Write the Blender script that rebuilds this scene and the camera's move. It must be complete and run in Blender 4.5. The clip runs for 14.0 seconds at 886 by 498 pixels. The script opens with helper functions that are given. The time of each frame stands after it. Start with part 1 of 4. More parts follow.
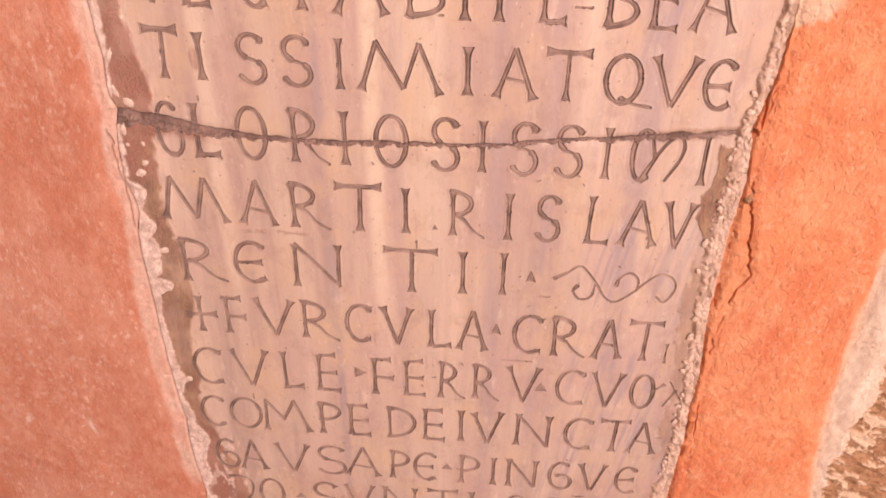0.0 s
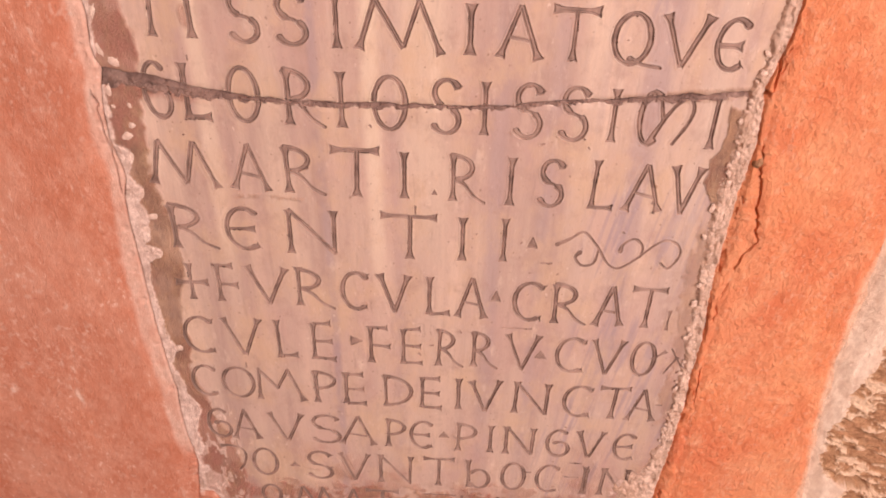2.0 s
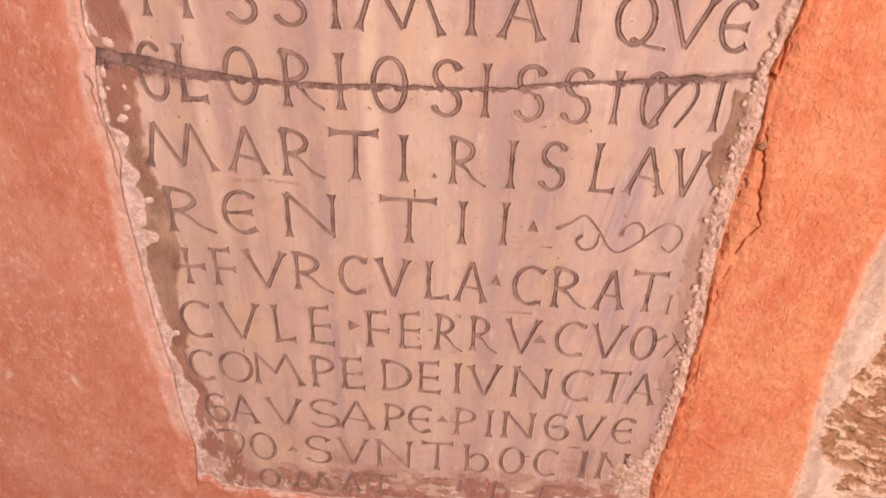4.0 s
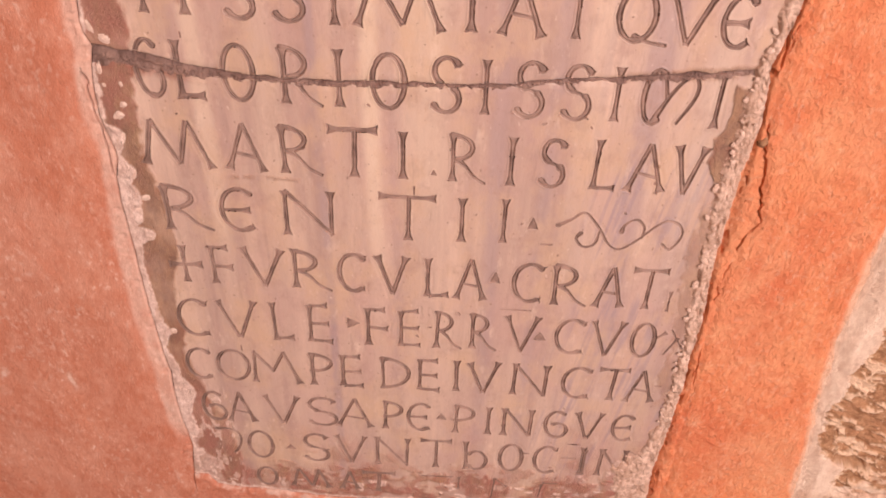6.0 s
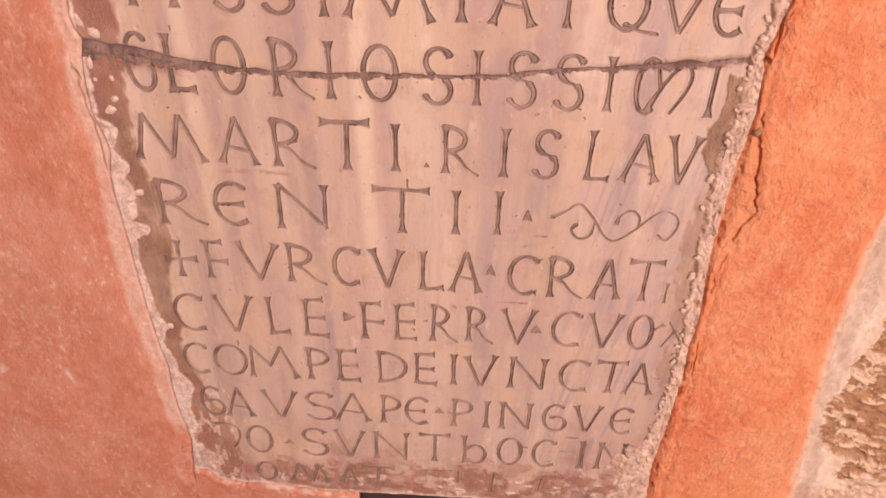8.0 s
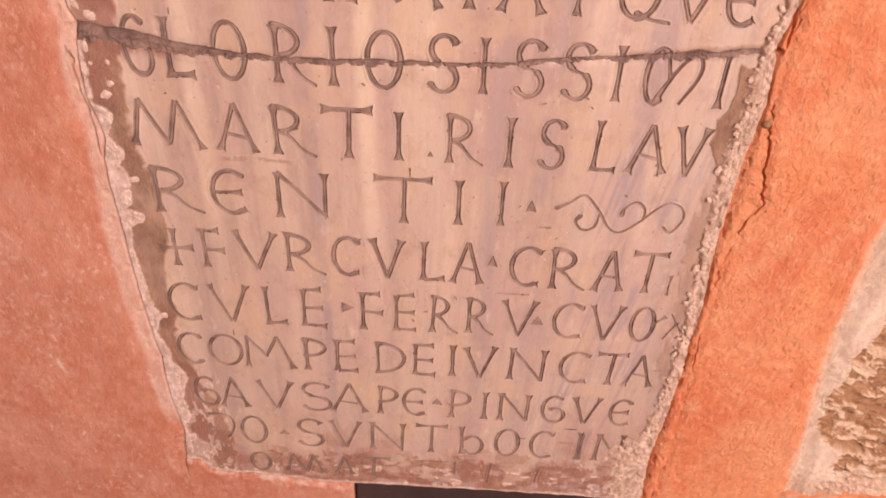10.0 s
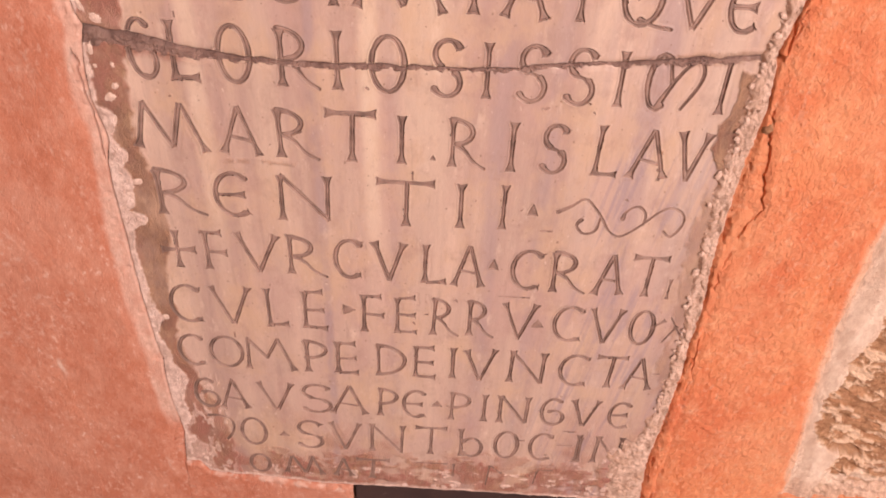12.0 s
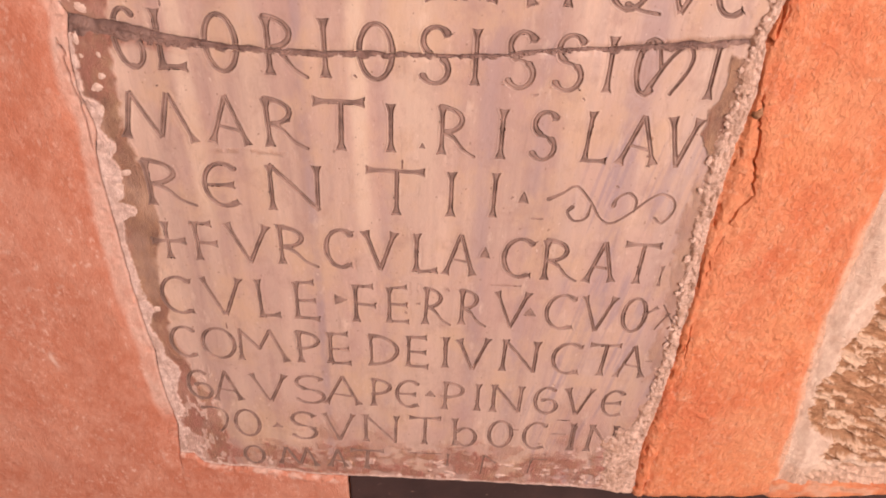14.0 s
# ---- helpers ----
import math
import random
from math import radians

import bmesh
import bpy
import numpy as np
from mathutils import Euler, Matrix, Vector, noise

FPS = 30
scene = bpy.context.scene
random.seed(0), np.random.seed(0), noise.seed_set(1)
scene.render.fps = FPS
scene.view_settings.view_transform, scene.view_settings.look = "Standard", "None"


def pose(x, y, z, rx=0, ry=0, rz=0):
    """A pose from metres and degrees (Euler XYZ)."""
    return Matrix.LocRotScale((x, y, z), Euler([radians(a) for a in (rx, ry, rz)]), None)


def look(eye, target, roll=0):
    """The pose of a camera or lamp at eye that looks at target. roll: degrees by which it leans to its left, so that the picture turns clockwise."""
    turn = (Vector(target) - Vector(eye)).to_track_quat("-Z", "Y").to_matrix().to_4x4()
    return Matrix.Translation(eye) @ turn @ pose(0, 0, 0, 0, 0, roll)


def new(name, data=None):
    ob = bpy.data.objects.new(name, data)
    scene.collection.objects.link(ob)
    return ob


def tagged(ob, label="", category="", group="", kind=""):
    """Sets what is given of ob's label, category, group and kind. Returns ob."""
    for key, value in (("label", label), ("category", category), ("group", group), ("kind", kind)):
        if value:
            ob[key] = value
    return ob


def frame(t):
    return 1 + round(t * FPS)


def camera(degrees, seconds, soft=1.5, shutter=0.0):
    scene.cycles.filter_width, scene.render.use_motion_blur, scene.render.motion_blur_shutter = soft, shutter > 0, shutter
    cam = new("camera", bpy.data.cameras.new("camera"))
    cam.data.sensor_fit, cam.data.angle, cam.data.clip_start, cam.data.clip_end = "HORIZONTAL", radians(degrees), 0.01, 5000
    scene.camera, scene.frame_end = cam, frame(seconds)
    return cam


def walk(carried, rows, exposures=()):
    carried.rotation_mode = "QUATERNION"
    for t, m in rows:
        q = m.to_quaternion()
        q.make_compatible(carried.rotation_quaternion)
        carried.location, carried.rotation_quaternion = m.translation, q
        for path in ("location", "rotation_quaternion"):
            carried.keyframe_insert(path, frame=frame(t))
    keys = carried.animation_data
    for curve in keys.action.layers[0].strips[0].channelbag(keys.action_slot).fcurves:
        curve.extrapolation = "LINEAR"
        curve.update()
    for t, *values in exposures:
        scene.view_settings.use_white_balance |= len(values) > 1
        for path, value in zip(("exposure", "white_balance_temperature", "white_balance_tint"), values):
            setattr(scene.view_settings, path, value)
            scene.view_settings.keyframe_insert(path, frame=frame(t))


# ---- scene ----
# ---- camera ----
cam = camera(53.0, 14.0, soft=1.8)
PATH = [
    (0, (0.0627, -0.7546, 1.5534), (-0.0381, 0.8681, 0.3887), 0.66),
    (0.5, (0.0530, -0.7478, 1.5503), (-0.0198, 0.8711, 0.3781), 0.53),
    (1, (0.0563, -0.7469, 1.5483), (-0.0015, 0.8495, 0.3448), 0.97),
    (1.5, (0.0516, -0.7427, 1.5444), (-0.0082, 0.8469, 0.3321), 1.22),
    (2, (0.0419, -0.7300, 1.5411), (-0.0112, 0.8422, 0.3060), 1.48),
    (2.5, (0.0389, -0.7205, 1.5366), (-0.0098, 0.8369, 0.2827), 1.60),
    (3, (0.0357, -0.7235, 1.5356), (-0.0115, 0.8259, 0.2719), 1.62),
    (5.5, (0.0346, -0.7184, 1.5371), (0.0136, 0.8300, 0.2713), 2.09),
    (6, (0.0296, -0.7161, 1.5355), (0.0068, 0.8243, 0.2601), 2.02),
    (6.5, (0.0332, -0.7135, 1.5353), (0.0065, 0.8234, 0.2558), 1.94),
    (7, (0.0369, -0.7159, 1.5330), (0.0102, 0.8210, 0.2535), 1.69),
    (7.5, (0.0436, -0.7189, 1.5326), (0.0043, 0.8185, 0.2540), 0.79),
    (8, (0.0451, -0.7155, 1.5301), (0.0016, 0.8198, 0.2490), 1.13),
    (10.5, (0.0233, -0.6981, 1.5252), (0.0236, 0.8125, 0.2145), 2.63),
    (11, (0.0236, -0.6976, 1.5264), (0.0216, 0.8140, 0.2168), 2.76),
    (11.5, (0.0191, -0.7017, 1.5295), (0.0218, 0.8087, 0.2185), 3.01),
    (12, (0.0173, -0.7022, 1.5293), (0.0265, 0.8127, 0.2236), 3.04),
    (12.5, (0.0169, -0.6993, 1.5273), (0.0293, 0.8141, 0.2199), 2.89),
    (13, (0.0179, -0.7049, 1.5287), (0.0330, 0.8148, 0.2286), 2.75),
    (13.5, (0.0210, -0.7052, 1.5246), (0.0392, 0.8118, 0.2213), 2.55),
    (14, (0.0240, -0.7039, 1.5237), (0.0402, 0.8025, 0.2082), 2.67),
]
walk(cam, [(t, look(eye, target, roll)) for t, eye, target, roll in PATH], exposures=[(t, stops, 7050, 26) for t, stops in ((0.0, 0.21), (0.5, 0.13), (1.0, 0.08), (3.0, 0.09), (6.0, 0.04), (8.0, 0.08), (14.0, 0.07))])

# ---- daylight: a portico under a bright, hazy sky, with an added lamp ----
world = bpy.data.worlds.new("sky")
scene.world = world
world.use_nodes = True
wn, wl = world.node_tree.nodes, world.node_tree.links
sky = wn.new("ShaderNodeTexSky")
sky.sky_type, sky.sun_disc = "NISHITA", False
sky.sun_elevation, sky.sun_rotation, sky.dust_density = radians(48), radians(205), 4.0
wl.new(sky.outputs[0], wn["Background"].inputs[0])
wn["Background"].inputs[1].default_value = 0.1
# Added area lamp for daylight from the right; its portico opening is assumed and unseen.
day_lamp = new("added_daylight", bpy.data.lights.new("added_daylight", "AREA"))
day_lamp.data.shape, day_lamp.data.size, day_lamp.data.size_y = "RECTANGLE", 1.7, 1.9
day_lamp.data.energy, day_lamp.data.color = 128.0, (1.0, 0.93, 0.86)
day_lamp.matrix_world = look((1.55, -2.55, 2.35), (0.0, 0.0, 1.0))


# ---- noise and height fields ----
def lattice(ix, iz, seed):
    h = np.sin(ix * 127.1 + iz * 311.7 + seed * 74.7) * 43758.5453
    return h - np.floor(h)


def vnoise(x, z, seed=0):
    ix, iz = np.floor(x), np.floor(z)
    fx, fz = x - ix, z - iz
    fx, fz = fx * fx * (3 - 2 * fx), fz * fz * (3 - 2 * fz)
    a, b = lattice(ix, iz, seed), lattice(ix + 1, iz, seed)
    c, d = lattice(ix, iz + 1, seed), lattice(ix + 1, iz + 1, seed)
    return (a * (1 - fx) + b * fx) * (1 - fz) + (c * (1 - fx) + d * fx) * fz


def fbm(x, z, seed=0, octaves=4):
    """Fractal noise about 0, within -1 and 1."""
    out, size, total = 0.0, 1.0, 0.0
    for n in range(octaves):
        out = out + size * (2 * vnoise(x * 2 ** n, z * 2 ** n, seed + 17 * n) - 1)
        total += size
        size *= 0.5
    return out / total


def step(a, b, v):
    s = np.clip((v - a) / (b - a), 0, 1)
    return s * s * (3 - 2 * s)


def along(pairs):
    """A broken line as a function: pairs of (where, value), in order of where."""
    ks, vs = zip(*pairs)
    return lambda v: np.interp(v, ks, vs)


def set_mesh(name, verts, quads, smooth=True):
    me = bpy.data.meshes.new(name)
    me.vertices.add(len(verts))
    me.vertices.foreach_set("co", np.ascontiguousarray(verts, np.float32).ravel())
    me.loops.add(quads.size)
    me.loops.foreach_set("vertex_index", quads.ravel().astype(np.int32))
    me.polygons.add(len(quads))
    me.polygons.foreach_set("loop_start", np.arange(0, quads.size, 4, dtype=np.int32))
    me.polygons.foreach_set("use_smooth", np.full(len(quads), smooth))
    me.update(calc_edges=True)
    return me


def add_values(me, name, values):
    att = me.attributes.new(name, "FLOAT", "POINT")
    att.data.foreach_set("value", np.ascontiguousarray(values, np.float32).ravel())


def patch(nx, nz, left, right, low, high, bend=1.0):
    """The x and z of a grid between two uprights left(z), right(z) and two lines low(x), high(x), closer set at the left for bend above 1, at the right below -1."""
    row = np.linspace(0, 1, nx)
    u, v = np.meshgrid(row ** bend if bend > 0 else 1 - (1 - row) ** -bend, np.linspace(0, 1, nz))
    z = low(0.0) + v * (high(0.0) - low(0.0))
    x = left(z) + u * (right(z) - left(z))
    for _ in range(3):
        z = low(x) + v * (high(x) - low(x))
        x = left(z) + u * (right(z) - left(z))
    return x, z


def grid_quads(nx, nz, base=0):
    i = np.arange(nx - 1)[None, :] + nx * np.arange(nz - 1)[:, None] + base
    return np.stack([i, i + 1, i + nx + 1, i + nx], -1).reshape(-1, 4)


def relief(name, x, z, y, back, values=(), hole=None):
    """A mesh from grids of x, z and depth y, closed round its rim and behind at the depth back."""
    nz, nx = x.shape
    verts = np.stack([x, y, z], -1).reshape(-1, 3)
    rim = np.concatenate([np.arange(nx), nx * np.arange(1, nz) + nx - 1, nx * (nz - 1) + np.arange(nx - 2, -1, -1), nx * np.arange(nz - 2, 0, -1)])
    behind = verts[rim].copy()
    behind[:, 1] = back
    a, b = np.arange(len(rim)), np.roll(np.arange(len(rim)), -1)
    n = len(verts)
    skirt = np.stack([rim[b], rim[a], n + a, n + b], -1)
    quads = grid_quads(nx, nz)
    if hole is not None:
        quads = quads[~hole.reshape(-1)[quads].any(1)]
    me = set_mesh(name, np.concatenate([verts, behind]), np.concatenate([quads, skirt]))
    for key, value in values:
        flat = value.reshape(-1)
        add_values(me, key, np.concatenate([flat, flat[rim]]))
    return me


def part(name, me, material, parent=None, label=""):
    ob = new(name, me)
    me.materials.append(material)
    if parent:
        ob.parent = parent
    return tagged(ob, label)


# ---- materials ----
class Mat:
    """A node material under construction."""

    def __init__(self, name, rough=0.8, spec=0.3):
        self.m = bpy.data.materials.new(name)
        self.m.use_nodes = True
        self.n, self.l = self.m.node_tree.nodes, self.m.node_tree.links
        self.b = self.n["Principled BSDF"]
        self.b.inputs["Roughness"].default_value = rough
        self.b.inputs["Specular IOR Level"].default_value = spec
        self.place = self.n.new("ShaderNodeTexCoord").outputs["Object"]

    def noise(self, scale, stretch=(1, 1, 1), detail=4, rough=0.55, shift=0.0):
        mp = self.n.new("ShaderNodeMapping")
        mp.inputs["Scale"].default_value = stretch
        mp.inputs["Location"].default_value = (shift, shift, shift)
        self.l.new(self.place, mp.inputs[0])
        t = self.n.new("ShaderNodeTexNoise")
        t.inputs["Scale"].default_value, t.inputs["Detail"].default_value, t.inputs["Roughness"].default_value = scale, detail, rough
        self.l.new(mp.outputs[0], t.inputs["Vector"])
        return t.outputs["Fac"]

    def value(self, name):
        a = self.n.new("ShaderNodeAttribute")
        a.attribute_name = name
        return a.outputs["Fac"]

    def ramp(self, v, a, b, low=0.0, high=1.0):
        r = self.n.new("ShaderNodeMapRange")
        for k, val in zip(("From Min", "From Max", "To Min", "To Max"), (a, b, low, high)):
            r.inputs[k].default_value = val
        self.l.new(v, r.inputs["Value"])
        return r.outputs[0]

    def mul(self, a, b, op="MULTIPLY"):
        r = self.n.new("ShaderNodeMath")
        r.operation, r.use_clamp = op, op == "ADD"
        for s, v in zip(r.inputs, (a, b)):
            if isinstance(v, float):
                s.default_value = v
            else:
                self.l.new(v, s)
        return r.outputs[0]

    def mix(self, fac, a, b):
        r = self.n.new("ShaderNodeMix")
        r.data_type = "RGBA"
        for s, v in ((r.inputs[0], fac), (r.inputs[6], a), (r.inputs[7], b)):
            if isinstance(v, tuple):
                s.default_value = (*v, 1)
            elif isinstance(v, float):
                s.default_value = v
            else:
                self.l.new(v, s)
        return r.outputs[2]

    def bump(self, height, distance, strength=1.0):
        b = self.n.new("ShaderNodeBump")
        b.inputs["Distance"].default_value, b.inputs["Strength"].default_value = distance, strength
        self.l.new(height, b.inputs["Height"])
        if self.b.inputs["Normal"].links:
            self.l.new(self.b.inputs["Normal"].links[0].from_socket, b.inputs["Normal"])
        self.l.new(b.outputs[0], self.b.inputs["Normal"])

    def done(self, colour):
        self.l.new(colour, self.b.inputs["Base Color"])
        return self.m


def marble_material():
    m = Mat("veined_marble", 0.42, 0.4)
    broad = m.noise(20, (1, 1, 0.07), 6, 0.6)
    fine = m.noise(80, (1, 1, 0.06), 4, 0.6, 3.0)
    cloud = m.noise(11, (1, 1, 0.7), 5, 0.55, 7.0)
    c = m.mix(m.ramp(broad, 0.36, 0.64), (0.43, 0.295, 0.255), (0.65, 0.475, 0.385))
    c = m.mix(m.ramp(cloud, 0.44, 0.62, 0.0, 0.65), c, (0.51, 0.338, 0.298))
    c = m.mix(m.ramp(fine, 0.48, 0.70, 0.0, 0.30), c, (0.39, 0.27, 0.245))
    c = m.mix(m.value("violet"), c, (0.37, 0.275, 0.29))
    c = m.mix(m.value("cream"), c, (0.72, 0.56, 0.44))
    c = m.mix(m.ramp(m.noise(18, (1, 1, 0.6), 6, 0.65, 11.0), 0.48, 0.64, 0.0, 0.6), c, (0.59, 0.40, 0.272))
    c = m.mix(m.ramp(m.noise(32, (1, 1, 0.8), 6, 0.7, 13.0), 0.52, 0.68, 0.0, 0.42), c, (0.37, 0.235, 0.195))
    c = m.mix(m.ramp(m.noise(130, (1, 1, 0.12), 3, 0.6, 17.0), 0.60, 0.72, 0.0, 0.30), c, (0.32, 0.215, 0.19))
    c = m.mix(m.ramp(m.noise(75, (1, 1, 0.7), 6, 0.75, 23.0), 0.55, 0.70, 0.0, 0.45), c, (0.39, 0.25, 0.21))
    c = m.mix(m.ramp(m.noise(48, (1, 1, 0.35), 6, 0.7, 29.0), 0.58, 0.72, 0.0, 0.6), c, (0.74, 0.58, 0.48))
    c = m.mix(m.ramp(m.noise(190, (1, 1, 0.5), 3, 0.6, 37.0), 0.66, 0.74, 0.0, 0.6), c, (0.78, 0.64, 0.55))
    specks = m.noise(240, (1, 1, 0.8), 2, 0.5, 5.0)
    c = m.mix(m.ramp(specks, 0.68, 0.74, 0.0, 0.7), c, (0.22, 0.13, 0.10))
    brown = m.mix(m.ramp(m.noise(55, (1, 1, 0.45), 7, 0.7, 1.0), 0.34, 0.66), (0.23, 0.125, 0.095), (0.46, 0.265, 0.165))
    brown = m.mix(m.ramp(m.noise(24, (1, 1, 0.4), 5, 0.6, 21.0), 0.50, 0.66, 0.0, 0.7), brown, (0.36, 0.155, 0.11))
    brown = m.mix(m.ramp(m.noise(38, (1, 1, 0.5), 5, 0.6, 43.0), 0.54, 0.66, 0.0, 0.7), brown, (0.50, 0.315, 0.20))
    brown = m.mix(m.mul(m.value("rust"), m.ramp(m.noise(45, (1, 1, 0.5), 6, 0.7, 51.0), 0.36, 0.60)), brown, (0.40, 0.175, 0.135))
    c = m.mix(m.value("stain"), c, brown)
    c = m.mix(m.value("lime"), c, m.mix(m.ramp(m.noise(120, detail=6, rough=0.7), 0.32, 0.62), (0.60, 0.405, 0.345), (0.90, 0.70, 0.62)))
    m.bump(m.noise(160, (1, 1, 0.5), 4, 0.6, 2.0), 0.0008, 0.6)
    m.bump(m.mul(m.noise(420, detail=5, rough=0.7), m.ramp(m.mul(m.value("stain"), m.value("lime"), "MAXIMUM"), 0, 1, 0.0, 1.0)), 0.0022, 1.0)
    m.l.new(m.ramp(m.value("stain"), 0, 1, 0.42, 0.68), m.b.inputs["Roughness"])
    return m.done(c)


def groove_material():
    m = Mat("grimy_groove", 0.8, 0.2)
    c = m.mix(m.ramp(m.noise(60, detail=5), 0.35, 0.65), (0.190, 0.120, 0.100), (0.375, 0.245, 0.203))
    c = m.mix(m.ramp(m.noise(14, shift=4.0), 0.45, 0.7, 0.0, 0.5), c, (0.42, 0.285, 0.235))
    c = m.mix(m.ramp(m.value("stain"), 0, 1, 0.0, 0.65), c, (0.20, 0.122, 0.098))
    m.bump(m.noise(300, detail=3), 0.0006, 0.6)
    return m.done(c)


def filler_material():
    m = Mat("dark_crack_filler", 0.9, 0.2)
    c = m.mix(m.ramp(m.noise(55, detail=6), 0.35, 0.68), (0.215, 0.132, 0.114), (0.43, 0.277, 0.232))
    m.bump(m.noise(330, detail=6, rough=0.75), 0.003)
    return m.done(c)


def plaster_material(name, dark, main, pale, scrape, grain=1.0, flecks=0.8):
    m = Mat(name, 0.9, 0.15)
    c = m.mix(m.ramp(m.noise(10, (1, 1, 0.68), detail=8, rough=0.62), 0.36, 0.64), dark, main)
    c = m.mix(m.ramp(m.noise(45, (1, 1, 0.68), detail=7, rough=0.7, shift=2.0), 0.44, 0.70, 0.0, 0.75), c, pale)
    c = m.mix(m.ramp(m.noise(150, (1, 1, 0.68), detail=6, rough=0.72, shift=8.0), 0.46, 0.68, 0.0, 0.7), c, dark)
    c = m.mix(m.ramp(m.noise(5, (1, 1, 0.8), detail=7, rough=0.65, shift=31.0), 0.46, 0.66, 0.0, 0.55), c, pale)
    # scattered dark specks, coloured for the shade in small pits
    c = m.mix(m.ramp(m.noise(230, (1, 1, 0.55), detail=4, rough=0.6, shift=1.0), 0.62, 0.72, 0.0, 0.45), c, tuple(v * 0.6 for v in dark))
    flecked = m.ramp(m.noise(13, (1, 1, 0.6), detail=4, shift=15.0), 0.40, 0.56)
    c = m.mix(m.mul(flecked, m.ramp(m.noise(170, (1, 1, 0.45), detail=5, rough=0.7, shift=6.0), 0.56, 0.66, 0.0, flecks)), c, scrape)
    c = m.mix(m.value("worn"), c, m.mix(m.ramp(m.noise(120, detail=6, rough=0.7, shift=3.0), 0.35, 0.62), tuple(v * 0.78 for v in scrape), scrape))
    m.bump(m.noise(120, (1, 1, 0.68), detail=6, rough=0.7, shift=9.0), 0.0035, 0.55 * grain)
    m.bump(m.noise(260, (1, 1, 0.68), detail=6, rough=0.7), 0.0026, 0.7 * grain)
    m.bump(m.noise(620, (1, 1, 0.68), detail=2, shift=5.0), 0.0012, 0.7 * grain)
    return m.done(c)


def mortar_material():
    m = Mat("pale_lime_mortar", 0.95, 0.15)
    c = m.mix(m.ramp(m.noise(95, detail=7, rough=0.75), 0.38, 0.60), (0.52, 0.335, 0.255), (0.81, 0.585, 0.475))
    c = m.mix(m.ramp(m.noise(30, detail=5, shift=3.0), 0.50, 0.64, 0.0, 0.6), c, (0.52, 0.32, 0.23))
    m.bump(m.noise(320, detail=6, rough=0.75), 0.0024)
    return m.done(c)


def stone_material():
    m = Mat("weathered_tuff", 0.95, 0.15)
    c = m.mix(m.ramp(m.noise(60, (1, 1, 1.7), 8, 0.7), 0.36, 0.64), (0.31, 0.145, 0.077), (0.60, 0.34, 0.195))
    c = m.mix(m.ramp(m.noise(26, (1, 1, 1.4), 5, 0.6, 4.0), 0.50, 0.64, 0.0, 0.7), c, (0.52, 0.26, 0.145))
    c = m.mix(m.value("skin"), c, m.mix(m.noise(120, detail=5), (0.72, 0.465, 0.315), (0.93, 0.69, 0.505)))
    c = m.mix(m.value("lime"), c, m.mix(m.ramp(m.noise(90, (1, 1, 0.5), 7, 0.7), 0.35, 0.62), (0.76, 0.53, 0.405), (0.97, 0.765, 0.62)))
    c = m.mix(m.value("smear"), c, m.mix(m.ramp(m.noise(130, (1, 1, 0.4), 6, 0.7, 6.0), 0.34, 0.62), (0.58, 0.365, 0.265), (0.88, 0.62, 0.475)))
    m.bump(m.noise(260, detail=7, rough=0.75), 0.0036)
    return m.done(c)


def joint_material():
    m = Mat("dark_joint_strip", 0.95, 0.1)
    # near-black browns in place of the shade deep in the open joint
    c = m.mix(m.ramp(m.noise(140, detail=5), 0.38, 0.66), (0.075, 0.048, 0.042), (0.24, 0.155, 0.13))
    m.bump(m.noise(500, detail=4), 0.002)
    return m.done(c)


def crust_material(name, low, high):
    """For small flakes and crumbs, whose own space is about one unit across."""
    m = Mat(name, 0.9, 0.2)
    c = m.mix(m.ramp(m.noise(1.8, detail=6, rough=0.7), 0.35, 0.62), low, high)
    m.bump(m.noise(5, detail=4, rough=0.7), 0.0006)
    return m.done(c)


def panel_material():
    m = Mat("dark_brown_paint", 0.5, 0.4)
    c = m.mix(m.ramp(m.noise(16, detail=5), 0.35, 0.7), (0.040, 0.023, 0.023), (0.062, 0.036, 0.034))
    c = m.mix(m.ramp(m.noise(120, detail=3, shift=2.0), 0.69, 0.76, 0.0, 0.6), c, (0.22, 0.15, 0.13))
    m.bump(m.noise(90, detail=4), 0.0005)
    return m.done(c)


def paving_material():
    m = Mat("grey_paving", 0.85, 0.3)
    c = m.mix(m.noise(6, detail=6), (0.16, 0.13, 0.11), (0.30, 0.25, 0.21))
    m.bump(m.noise(60, detail=5), 0.003)
    return m.done(c)


def pale_material():
    m = Mat("pale_render", 0.9, 0.2)
    c = m.mix(m.noise(5, detail=6), (0.60, 0.50, 0.40), (0.70, 0.60, 0.50))
    m.bump(m.noise(80, detail=5), 0.002)
    return m.done(c)


MARBLE, GROOVE, FILLER = marble_material(), groove_material(), filler_material()
PLASTER_ROSE = plaster_material("faded_rose_plaster", (0.51, 0.180, 0.110), (0.60, 0.250, 0.162), (0.66, 0.35, 0.26), (0.78, 0.55, 0.46), 0.7, 0.55)
PLASTER_ORANGE = plaster_material("orange_plaster", (0.73, 0.215, 0.105), (0.85, 0.308, 0.142), (0.87, 0.42, 0.235), (0.88, 0.56, 0.40), 1.4, 0.35)
MORTAR, STONE, PANEL, PAVING = mortar_material(), stone_material(), panel_material(), paving_material()
PALE, JOINT_DARK = pale_material(), joint_material()
LIME = crust_material("lime_flake", (0.58, 0.40, 0.33), (0.84, 0.65, 0.56))
CRUMB = crust_material("mortar_crumb", (0.54, 0.355, 0.28), (0.82, 0.61, 0.51))


